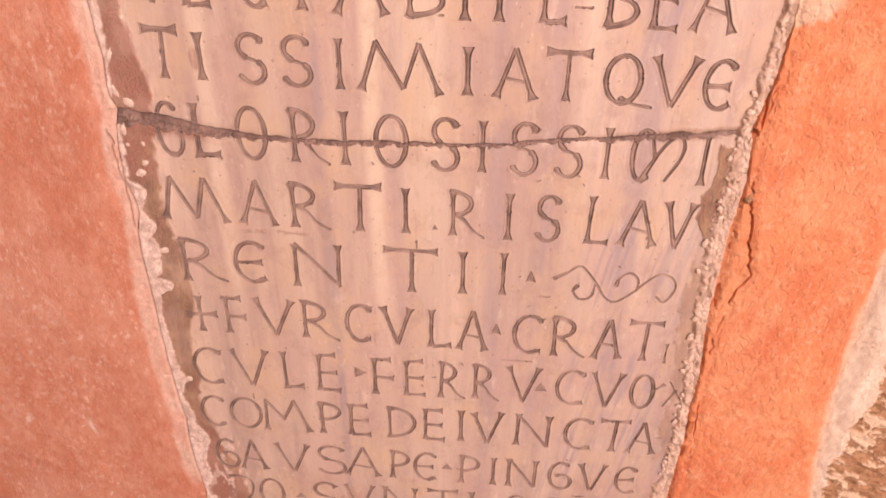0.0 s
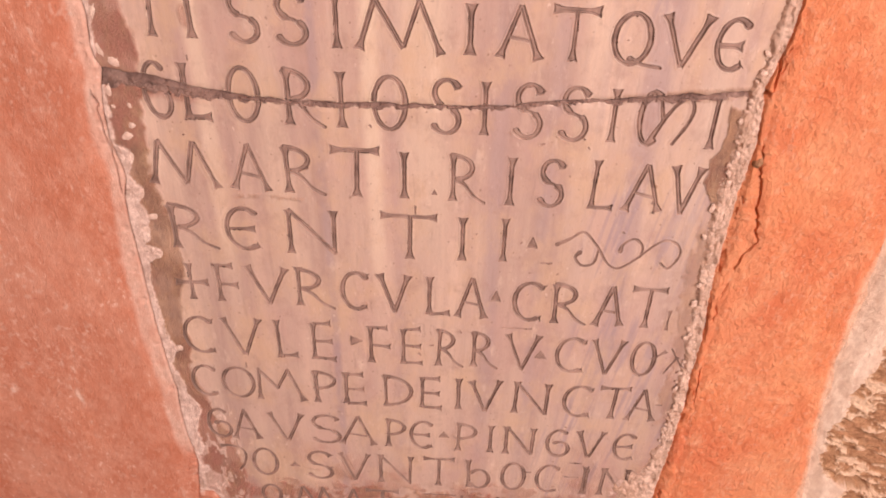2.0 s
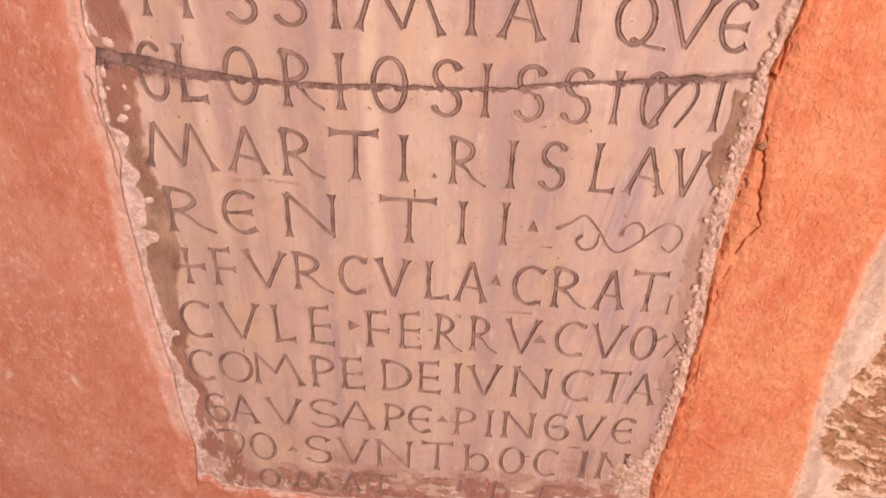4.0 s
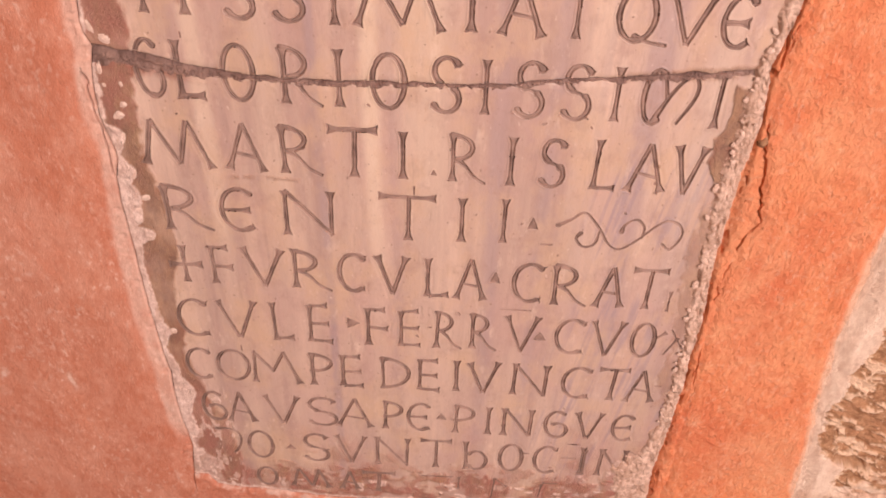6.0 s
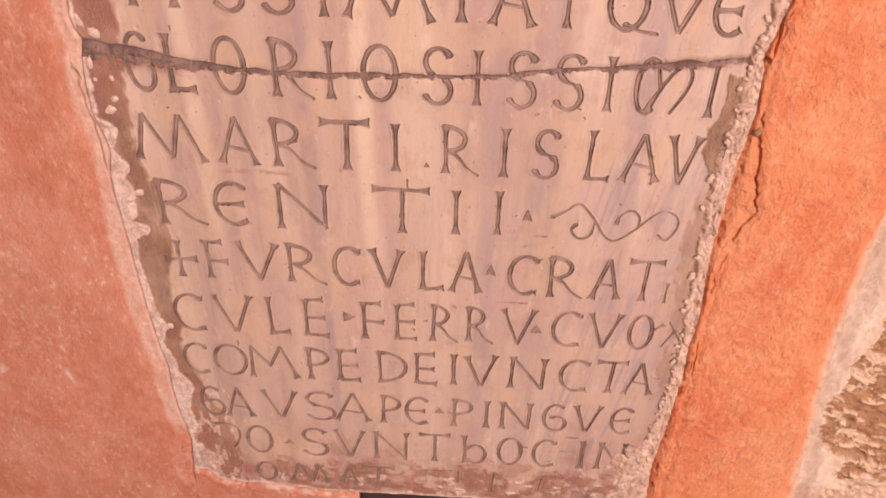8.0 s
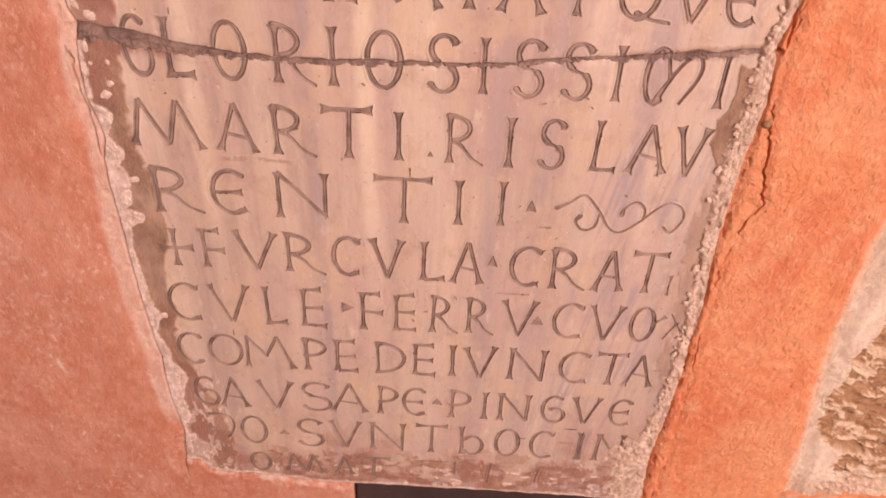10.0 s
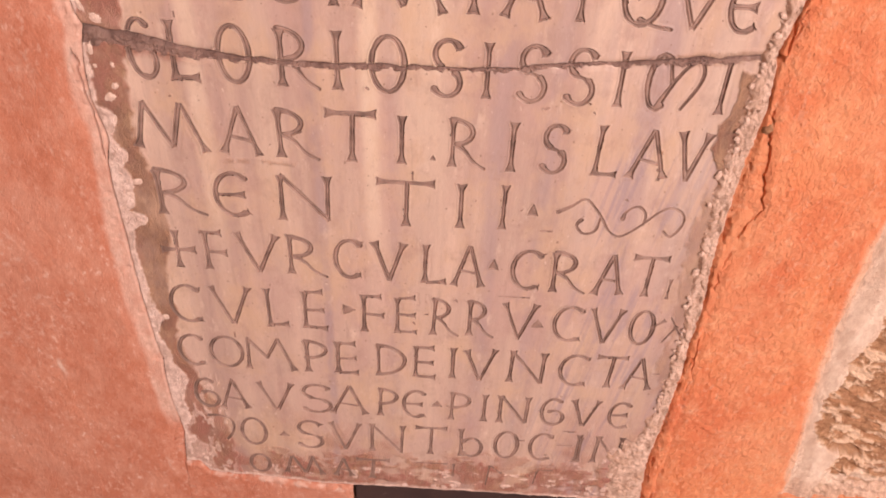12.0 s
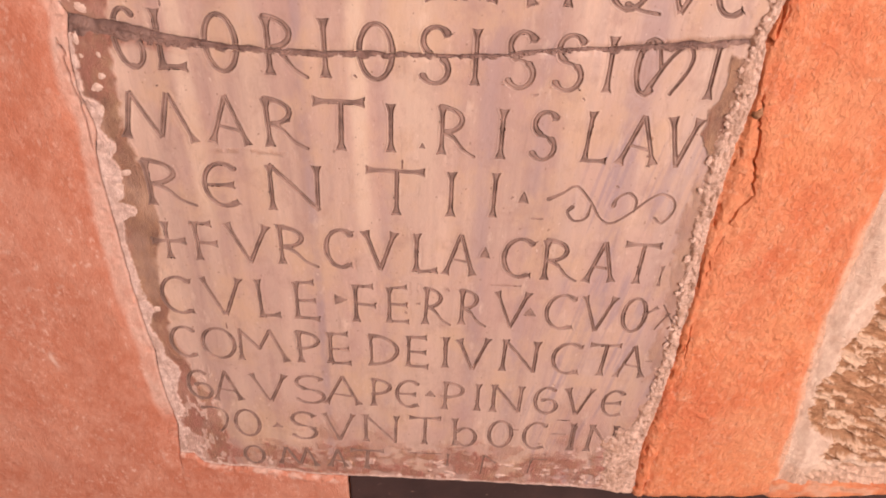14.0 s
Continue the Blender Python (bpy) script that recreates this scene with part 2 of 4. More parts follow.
# ---- the plan of the wall: its face is y = 0, x runs along it, z up ----
TOP = 1.45
slab_left = along([(0.50, -0.303), (0.534, -0.303), (0.557, -0.301), (0.597, -0.296), (0.617, -0.298), (0.654, -0.302), (0.70, -0.303), (0.733, -0.301), (0.761, -0.304), (0.824, -0.307), (0.872, -0.308), (0.934, -0.308), (0.985, -0.309), (1.017, -0.308), (1.04, -0.302), (1.053, -0.303), (1.086, -0.309), (1.122, -0.308), (1.142, -0.305), (1.161, -0.301), (1.171, -0.305), (1.183, -0.306), (1.214, -0.303), (1.264, -0.306), (TOP, -0.306)])
slab_right = along([(0.47, 0.305), (0.515, 0.304), (0.588, 0.300), (0.674, 0.304), (0.762, 0.306), (0.802, 0.304), (0.855, 0.306), (0.937, 0.300), (1.043, 0.301), (1.06, 0.303), (1.081, 0.304), (1.111, 0.307), (1.152, 0.303), (1.163, 0.299), (1.188, 0.304), (1.216, 0.310), (1.266, 0.313), (TOP, 0.312)])
slab_low = along([(-0.31, 0.536), (-0.285, 0.533), (-0.274, 0.515), (-0.255, 0.510), (-0.186, 0.505), (-0.126, 0.496), (0.059, 0.493), (0.213, 0.489), (0.26, 0.486), (0.324, 0.476), (0.47, 0.487), (0.56, 0.496), (0.646, 0.509), (1.4, 0.51)])
crack_line = along([(-0.31, 1.158), (-0.265, 1.151), (-0.217, 1.1425), (-0.168, 1.136), (-0.118, 1.134), (-0.068, 1.135), (0.032, 1.137), (0.081, 1.139), (0.106, 1.144), (0.155, 1.149), (0.203, 1.154), (0.252, 1.158), (0.31, 1.166)])
mortar_edge = along([(0.47, 0.255), (0.51, 0.252), (0.583, 0.242), (0.61, 0.262), (0.637, 0.281), (0.66, 0.279), (0.679, 0.290), (0.706, 0.285), (0.729, 0.293), (0.766, 0.288), (0.811, 0.293), (0.876, 0.286), (0.932, 0.285), (0.97, 0.283), (1.02, 0.279), (1.045, 0.281), (1.072, 0.286), (1.10, 0.283), (1.128, 0.285), (1.142, 0.288), (1.165, 0.288), (1.19, 0.293), (1.222, 0.298), (1.265, 0.300), (TOP, 0.302)])
ridge_line = along([(0.47, 0.321), (0.603, 0.320), (0.709, 0.317), (0.736, 0.321), (0.827, 0.314), (0.92, 0.315), (0.963, 0.321), (0.993, 0.332), (1.053, 0.324), (1.10, 0.315), (1.17, 0.311), (1.26, 0.318), (TOP, 0.32)])
stone_left = along([(0.47, 0.494), (0.538, 0.489), (0.571, 0.484), (0.658, 0.476), (0.747, 0.467), (0.818, 0.461), (0.879, 0.458), (0.947, 0.460), (TOP, 0.458)])

# ---- the letters: strokes in a cell 1 wide and 1 high ----
# l: flared at both ends; s: flared at its far end; d: even; t: thin; a: arc; p: free curve
GLYPHS = {
    "I": [("l", 0.5, 0, 0.5, 1)],
    "T": [("l", 0, 0.97, 1, 0.97), ("s", 0.53, 0.97, 0.5, 0)],
    "A": [("s", 0.5, 1, 0.02, 0), ("s", 0.5, 1, 0.97, 0), ("t", 0.22, 0.40, 0.78, 0.32)],
    "M": [("s", 0.2, 1, 0.03, 0), ("d", 0.2, 1, 0.53, 0.06), ("d", 0.72, 1, 0.53, 0.06), ("s", 0.72, 1, 0.97, 0)],
    "m": [("s", 0.06, 1, 0.03, 0), ("d", 0.06, 1, 0.42, 0.36), ("d", 0.68, 1, 0.42, 0.36), ("s", 0.68, 1, 0.97, 0)],
    "V": [("s", 0.5, 0, 0.03, 1), ("s", 0.5, 0, 0.97, 1)],
    "E": [("l", 0.14, 1, 0.14, 0), ("s", 0.12, 0.96, 0.95, 0.96), ("s", 0.12, 0.51, 0.98, 0.5), ("s", 0.12, 0.04, 1.05, 0.04)],
    "F": [("l", 0.16, 1, 0.16, 0), ("s", 0.1, 0.96, 1, 0.96), ("s", 0.14, 0.5, 1.12, 0.47)],
    "L": [("l", 0.16, 1, 0.16, 0), ("s", 0.14, 0.04, 1, 0.06)],
    "R": [("l", 0.15, 1, 0.15, 0), ("a", 0.13, 0.72, 0.55, 0.255, 90, -75), ("p", [(0.3, 0.47), (0.52, 0.34), (0.75, 0.13), (1.05, 0.0)])],
    "P": [("l", 0.17, 1, 0.17, 0), ("a", 0.15, 0.71, 0.80, 0.26, 90, -90)],
    "B": [("l", 0.16, 1, 0.16, 0), ("a", 0.14, 0.75, 0.7, 0.23, 90, -90), ("a", 0.14, 0.27, 0.85, 0.24, 90, -90)],
    "D": [("l", 0.14, 1, 0.14, 0), ("a", 0.12, 0.5, 0.84, 0.46, 90, -90)],
    "d": [("p", [(0.05, 1.0), (0.45, 1.02), (0.85, 0.92), (1.0, 0.68), (0.85, 0.35), (0.62, 0.16)])],
    "C": [("a", 0.56, 0.5, 0.52, 0.47, 50, 300), ("s", 0.74, 0.93, 0.96, 0.87), ("s", 0.72, 0.06, 0.97, 0.1)],
    "e": [("a", 0.56, 0.5, 0.52, 0.47, 52, 300), ("s", 0.06, 0.5, 0.86, 0.49), ("s", 0.74, 0.07, 0.95, 0.12)],
    "G": [("a", 0.52, 0.5, 0.47, 0.47, 55, 275), ("a", 0.58, 0.28, 0.39, 0.26, -100, 120)],
    "O": [("a", 0.5, 0.5, 0.46, 0.47, 95, 455)],
    "Q": [("a", 0.5, 0.5, 0.46, 0.47, 95, 455), ("p", [(0.5, 0.12), (0.62, 0.1), (0.85, 0.03), (1.32, -0.02)])],
    "S": [("a", 0.52, 0.74, 0.42, 0.235, 35, 240), ("p", [(0.22, 0.58), (0.36, 0.52), (0.62, 0.48), (0.82, 0.4)]), ("a", 0.5, 0.25, 0.45, 0.235, 50, -150), ("s", 0.74, 0.95, 0.9, 0.84), ("s", 0.22, 0.05, 0.08, 0.14)],
    "N": [("l", 0.08, 1, 0.08, 0), ("d", 0.07, 1, 0.92, 0), ("s", 0.92, 0, 0.93, 1)],
    "w": [("a", 0.2, 0.5, 0.19, 0.48, 60, 300), ("t", 0.3, 0.95, 0.43, 0.45), ("p", [(0.22, 0.02), (0.42, 0.45), (0.62, 0.78), (0.82, 0.9), (0.93, 0.7), (0.85, 0.4), (0.66, 0.05)])],
    "h": [("l", 0.1, 1, 0.14, 0), ("a", 0.55, 0.34, 0.42, 0.33, 140, -140)],
    "+": [("l", 0.5, 1, 0.5, 0), ("l", 0, 0.47, 1.08, 0.47)],
    "-": [("d", 0, 0.5, 1, 0.5)],
    "/": [("s", 0, 0, 1, 1)],
    "'": [("t", 0.5, 0, 0.5, 1)],
    "\\": [("s", 0, 1, 1, 0)],
    "p": [("p", [(0.1, 0.0), (0.3, 0.5), (0.35, 0.95), (0.65, 1.0), (1.0, 0.85)])],
}
# Each line of the text: letters, baseline at x = 0 and its slope, cap line and its slope, then each letter's left edge and width.
LINES = [
    ("VECTABIILBEA", 1.2620, -0.0200, 1.3180, -0.0200, [(-0.263, 0.032), (-0.219, 0.024), (-0.168, 0.026), (-0.127, 0.030), (-0.083, 0.046), (-0.021, 0.034), (0.028, 0.009), (0.058, 0.009), (0.099, 0.023), (0.154, 0.028), (0.194, 0.023), (0.230, 0.036)]),
    ("TISSIMIATQVe", 1.1885, -0.0204, 1.2385, -0.0203, [(-0.264, 0.034), (-0.218, 0.012), (-0.178, 0.027), (-0.136, 0.028), (-0.088, 0.012), (-0.064, 0.077), (0.032, 0.009), (0.061, 0.038), (0.106, 0.043), (0.161, 0.034), (0.204, 0.040), (0.251, 0.027)]),
    ("GLORIOSISSIwI", 1.1068, -0.0149, 1.1650, -0.0211, [(-0.267, 0.025), (-0.231, 0.026), (-0.188, 0.030), (-0.137, 0.037), (-0.087, 0.011), (-0.052, 0.032), (0.003, 0.027), (0.048, 0.010), (0.080, 0.026), (0.123, 0.026), (0.168, 0.009), (0.196, 0.052), (0.261, 0.008)]),
    ("MARTIRISLAV", 1.0290, -0.0128, 1.0843, -0.0075, [(-0.278, 0.069), (-0.195, 0.037), (-0.145, 0.040), (-0.094, 0.048), (-0.027, 0.008), (0.020, 0.035), (0.076, 0.012), (0.110, 0.024), (0.160, 0.025), (0.196, 0.035), (0.238, 0.028)]),
    ("ReNTII", 0.9536, -0.0036, 1.0097, -0.0019, [(-0.271, 0.048), (-0.210, 0.036), (-0.147, 0.055), (-0.048, 0.060), (0.033, 0.008), (0.075, 0.010)]),
    ("+FVRCVLACRAT", 0.8744, -0.0220, 0.9302, -0.0128, [(-0.276, 0.035), (-0.231, 0.022), (-0.195, 0.043), (-0.145, 0.041), (-0.093, 0.030), (-0.052, 0.034), (0.000, 0.027), (0.034, 0.032), (0.095, 0.033), (0.136, 0.038), (0.186, 0.029), (0.222, 0.038)]),
    ("CVLEFERRVCVO", 0.7953, -0.0045, 0.8523, -0.0110, [(-0.279, 0.036), (-0.232, 0.042), (-0.174, 0.026), (-0.132, 0.026), (-0.067, 0.024), (-0.029, 0.025), (0.011, 0.030), (0.051, 0.030), (0.093, 0.036), (0.149, 0.034), (0.190, 0.036), (0.235, 0.027)]),
    ("COmPEDEIVNCTA", 0.7205, -0.0105, 0.7747, -0.0067, [(-0.281, 0.031), (-0.245, 0.040), (-0.202, 0.058), (-0.136, 0.029), (-0.098, 0.026), (-0.052, 0.037), (-0.007, 0.026), (0.035, 0.010), (0.054, 0.037), (0.105, 0.044), (0.165, 0.035), (0.207, 0.037), (0.243, 0.032)]),
    ("GAVSAPePINGVe", 0.6446, -0.0097, 0.6967, -0.0157, [(-0.273, 0.029), (-0.242, 0.034), (-0.195, 0.043), (-0.143, 0.038), (-0.105, 0.043), (-0.050, 0.026), (-0.018, 0.029), (0.038, 0.027), (0.078, 0.009), (0.099, 0.039), (0.152, 0.029), (0.190, 0.033), (0.236, 0.027)]),
    ("dOSVNThOCIN", 0.5709, -0.0134, 0.6272, -0.0103, [(-0.262, 0.030), (-0.224, 0.033), (-0.153, 0.034), (-0.110, 0.039), (-0.060, 0.046), (-0.002, 0.041), (0.054, 0.031), (0.100, 0.031), (0.145, 0.030), (0.203, 0.008), (0.228, 0.036)]),
    ("OMAT", 0.5130, -0.0100, 0.5533, -0.0058, [(-0.219, 0.027), (-0.173, 0.052), (-0.107, 0.024), (-0.079, 0.044)]),
]
# Marks between the words: shape, left edge, foot, width and height.
MARKS = [
    ("-", 0.127, 1.273, 0.018, 0.006), ("-", 0.119, 0.952, 0.014, 0.006), ("i", 0.262, 0.867, 0.008, 0.031), ("-", 0.004, 0.825, 0.006, 0.004),
    ("-", 0.084, 0.857, 0.035, 0.006), ("/", 0.274, 0.799, 0.013, 0.030), ("\\", 0.277, 0.806, 0.019, 0.035), ("/", 0.257, 0.822, 0.016, 0.014),
    ("'", -0.215, 0.774, 0.006, 0.011), ("'", -0.015, 1.010, 0.006, 0.012), ("'", -0.223, 1.171, 0.006, 0.007), ("-", 0.185, 0.629, 0.017, 0.004), ("-", 0.130, 0.606, 0.009, 0.004),
    ("i", 0.207, 0.571, 0.007, 0.049), ("p", 0.254, 0.587, 0.020, 0.034), ("-", 0.180, 0.600, 0.020, 0.005), ("-", 0.274, 0.745, 0.010, 0.004),
    ("-", 0.000, 0.549, 0.043, 0.005), ("i", 0.047, 0.523, 0.007, 0.030), ("/", 0.095, 0.509, 0.003, 0.044), ("\\", 0.098, 0.535, 0.017, 0.018), ("/", 0.158, 0.514, 0.003, 0.030), ("-", 0.160, 0.545, 0.022, 0.005),
]
POINTS = [("^", 0.103, 0.973, 0.013, 0.018), ("^", 0.069, 0.897, 0.014, 0.019), (">", -0.087, 0.819, 0.017, 0.019), ("^", 0.123, 0.814, 0.017, 0.015), ("^", 0.016, 0.667, 0.016, 0.014), ("^", -0.177, 0.595, 0.016, 0.011), ("o", 0.004, 1.036, 0.006, 0.006)]


def stroke_points(kind, *v):
    """A stroke as points in the cell with the share of the groove's full width at each."""
    if kind == "a":
        cx, cy, rx, ry, a0, a1 = v
        n = max(6, int(abs(a1 - a0) / 14))
        s = np.linspace(0, 1, n + 1)
        a = np.radians(a0 + s * (a1 - a0))
        return np.stack([cx + rx * np.cos(a), cy + ry * np.sin(a)], -1), 0.78 + 0.16 * np.abs(np.cos(a)) + 0.35 * np.clip(1 - 6 * np.minimum(s, 1 - s), 0, 1) * (abs(a1 - a0) < 350)
    if kind == "p":
        pts = np.array(v[0], float)
        s = np.linspace(0, len(pts) - 1, 6 * len(pts))
        k = np.clip(s.astype(int), 0, len(pts) - 2)
        f = (s - k)[:, None]
        p0, p1, p2, p3 = pts[np.maximum(k - 1, 0)], pts[k], pts[k + 1], pts[np.minimum(k + 2, len(pts) - 1)]
        out = 0.5 * (2 * p1 + (p2 - p0) * f + (2 * p0 - 5 * p1 + 4 * p2 - p3) * f ** 2 + (3 * p1 - p0 - 3 * p2 + p3) * f ** 3)
        return out, 0.62 + 0.5 * np.clip(1 - s / 1.2, 0, 1)
    x0, y0, x1, y1 = v
    return np.array([(x0, y0), (x1, y1)], float), np.array({"l": (1, 1), "s": (0, 1), "d": (0, 0), "t": (-1, -1)}[kind], float)


def carve(strokes, x0, w, foot, cap, half, rng):
    """The strokes of a letter on the wall: segments of x, z, half widths or flares, and whether the stroke is straight with cut ends."""
    out = []
    for st in strokes:
        pts, wide = stroke_points(*st)
        if st[0] in "lsdt":
            pts = pts + rng.normal(0, 0.015, pts.shape)
        x = x0 + w * pts[:, 0]
        z = foot(x) + (cap(x) - foot(x)) * pts[:, 1]
        if st[0] in "lsdt":
            out.append((x[0], z[0], x[1], z[1], wide[0], wide[1], half * rng.uniform(0.88, 1.14)))
            continue
        h = half * wide * (1 + rng.normal(0, 0.05, len(wide)))
        out += list(zip(x[:-1], z[:-1], x[1:], z[1:], h[:-1], h[1:], np.zeros(len(x) - 1)))
    return out


def inside(segments, x, z):
    """How far each place lies outside the strokes (inside: below 0), and the way to them."""
    best, wx, wz = np.full(x.shape, 1.0), np.zeros(x.shape), np.zeros(x.shape)
    for ax, az, bx, bz, ha, hb, half in segments:
        dx, dz = bx - ax, bz - az
        t = np.clip(((x - ax) * dx + (z - az) * dz) / (dx * dx + dz * dz + 1e-12), 0, 1)
        ox, oz = ax + t * dx - x, az + t * dz - z
        d = np.hypot(ox, oz) + 1e-9
        if half:
            long = np.hypot(dx, dz) + 1e-9
            ux, uz = dx / long, dz / long
            run = (x - ax) * ux + (z - az) * uz
            side = (x - ax) * -uz + (z - az) * ux
            reach = min(0.012, 0.4 * long)
            wide = half * (0.80 - 0.18 * (ha < 0)) + half * 1.05 * (max(ha, 0) * np.clip(1 - run / reach, 0, 1) ** 1.6 + max(hb, 0) * np.clip(1 - (long - run) / reach, 0, 1) ** 1.6)
            s1 = np.abs(side) - wide
            over = np.maximum(-run, run - long) - 0.0006 * (1 - np.clip(np.abs(side) / 0.003, 0, 1) ** 2) * -1
            s = np.maximum(s1, over)
            flat = over > s1
            ox = np.where(flat, np.sign(long / 2 - run) * ux, np.sign(side) * uz)
            oz = np.where(flat, np.sign(long / 2 - run) * uz, -np.sign(side) * ux)
            d = 1.0
        else:
            s = d - (ha + t * (hb - ha))
        near = s < best
        best = np.where(near, s, best)
        wx, wz = np.where(near, ox / d, wx), np.where(near, oz / d, wz)
    return best, wx, wz


def letter_mesh(name, segments, depth, others):
    """One carved letter: steep sides, a rough, slightly raised floor and the marble lip round it."""
    seg = np.array(segments)
    pad, cell, rim_width = 0.0075, 0.00052, 0.0023
    lo = np.minimum(seg[:, [0, 1]].min(0), seg[:, [2, 3]].min(0)) - pad
    hi = np.maximum(seg[:, [0, 1]].max(0), seg[:, [2, 3]].max(0)) + pad
    nx, nz = (int(v) + 2 for v in (hi - lo) / cell)
    x, z = np.meshgrid(lo[0] + cell * np.arange(nx), lo[1] + cell * np.arange(nz))
    s, wx, wz = inside(segments, x, z)
    s = s + 0.0004 * fbm(x * 130, z * 130, 3, 3)
    for other in others:
        s = np.where(inside(other, x, z)[0] < 0.0001, np.where(s < 0, s, 1.0), s)
    in_crack = (z > crack_down(x) - 0.0004) & (z < crack_up(x) + 0.0002)
    keep = ((s < rim_width) & ~in_crack).reshape(-1)
    rim = np.abs(s) < 0.72 * cell
    x, z = x + np.where(rim, wx * s, 0), z + np.where(rim, wz * s, 0)
    t = np.where(rim, 0.0, -s)
    y = 1.15 * depth * step(-0.0001, 0.0008, t) - 0.66 * depth * step(0.0008, 0.0020, t) + 0.0003 * fbm(x * 300, z * 300, 5, 2) * step(0.0004, 0.0014, t)
    y = np.where(rim | (s > 0), -0.0002 + 0.0002 * step(0.5 * rim_width, rim_width, s), y)
    quads = grid_quads(nx, nz)
    quads = quads[keep[quads].all(1)]
    used, flat = np.unique(quads, return_inverse=True)
    verts = np.stack([x, y, z], -1).reshape(-1, 3)[used]
    me = set_mesh(name, verts, flat.reshape(-1, 4))
    for key, value in zip(("stain", "lime", "violet", "cream", "rust"), slab_values(verts[:, 0], verts[:, 2])):
        add_values(me, key, value)
    centre = np.where(rim, 0.0, s).reshape(-1)[quads].mean(1)
    me.materials.append(GROOVE)
    me.materials.append(MARBLE)
    me.polygons.foreach_set("material_index", (centre > 0).astype(np.int32))
    return me


rng = np.random.default_rng(7)
CARVED = []
for n, (text, z0, s0, z1, s1, cells) in enumerate(LINES):
    foot, cap = (lambda x, a=z0, b=s0: a + b * x), (lambda x, a=z1, b=s1: a + b * x)
    worn = 1.0 if n < 8 else 0.85 if n == 8 else 0.7 if n == 9 else 0.42
    for ch, (x0, w) in zip(text, cells):
        CARVED.append(("letter", carve(GLYPHS[ch], x0, w, foot, cap, 0.0030 if n < 6 else 0.0027, rng), 0.0025 * worn))
for ch, x0, foot_z, w, h in MARKS:
    CARVED.append(("mark", carve(GLYPHS["I" if ch == "i" else ch], x0, w, lambda x, a=foot_z: a + 0 * x, lambda x, a=foot_z + h: a + 0 * x, 0.0015 if foot_z > 0.56 else 0.0013, rng), 0.0013 if foot_z > 0.56 else 0.0006))
VINE = [
    ("p", [(0, 0.62), (0.1, 0.8), (0.2, 1), (0.32, 0.62), (0.42, 0.14), (0.52, 0), (0.65, 0.3), (0.77, 0.7), (0.86, 0.87), (0.96, 0.75), (0.99, 0.45), (0.92, 0.06), (0.85, 0.2)]),
    ("p", [(0.19, 0.42), (0.16, 0.25), (0.22, 0.03), (0.31, 0.12), (0.335, 0.5)]),
    ("p", [(0.51, 0.5), (0.53, 0.72), (0.61, 0.87), (0.68, 0.68), (0.68, 0.36)]),
]
CARVED.append(("ornament", carve(VINE, 0.135, 0.128, lambda x: 0.953 + 0 * x, lambda x: 0.998 + 0 * x, 0.0024, rng), 0.0016))


def wedge(shape, x0, z0, w, h):
    """A wedge-shaped point between words as three short strokes round a middle."""
    if shape == "^":
        p = [(x0, z0), (x0 + w, z0), (x0 + w / 2, z0 + h)]
    elif shape == ">":
        p = [(x0, z0), (x0, z0 + h), (x0 + w, z0 + h / 2)]
    else:
        p = [(x0, z0), (x0 + w, z0), (x0 + w / 2, z0 + h)]
    mx, mz = sum(a for a, _ in p) / 3, sum(b for _, b in p) / 3
    return [(mx, mz, a + 0.22 * (mx - a), b + 0.22 * (mz - b), 0.32 * min(w, h), 0.0006, 0) for a, b in p]


for shape in POINTS:
    CARVED.append(("mark", wedge(*shape), 0.0016))


CHIPS = [(0.1475, 1.107), (0.153, 1.098), (0.108, 1.099), (-0.237, 1.093), (-0.12, 1.06), (0.223, 1.037), (-0.165, 0.86), (0.20, 1.0)]
CHIPS += [(float(rng.uniform(-0.24, 0.26)), float(rng.uniform(0.55, 1.28))) for _ in range(14)]
for cx, cz in CHIPS:
    size, turn = rng.uniform(0.0006, 0.0016), rng.uniform(-1, 1)
    CARVED.append(("chip", [(cx, cz, cx + 2.2 * size * math.cos(turn), cz + 2.2 * size * math.sin(turn), size, 0.6 * size, 0)], 0.0011))


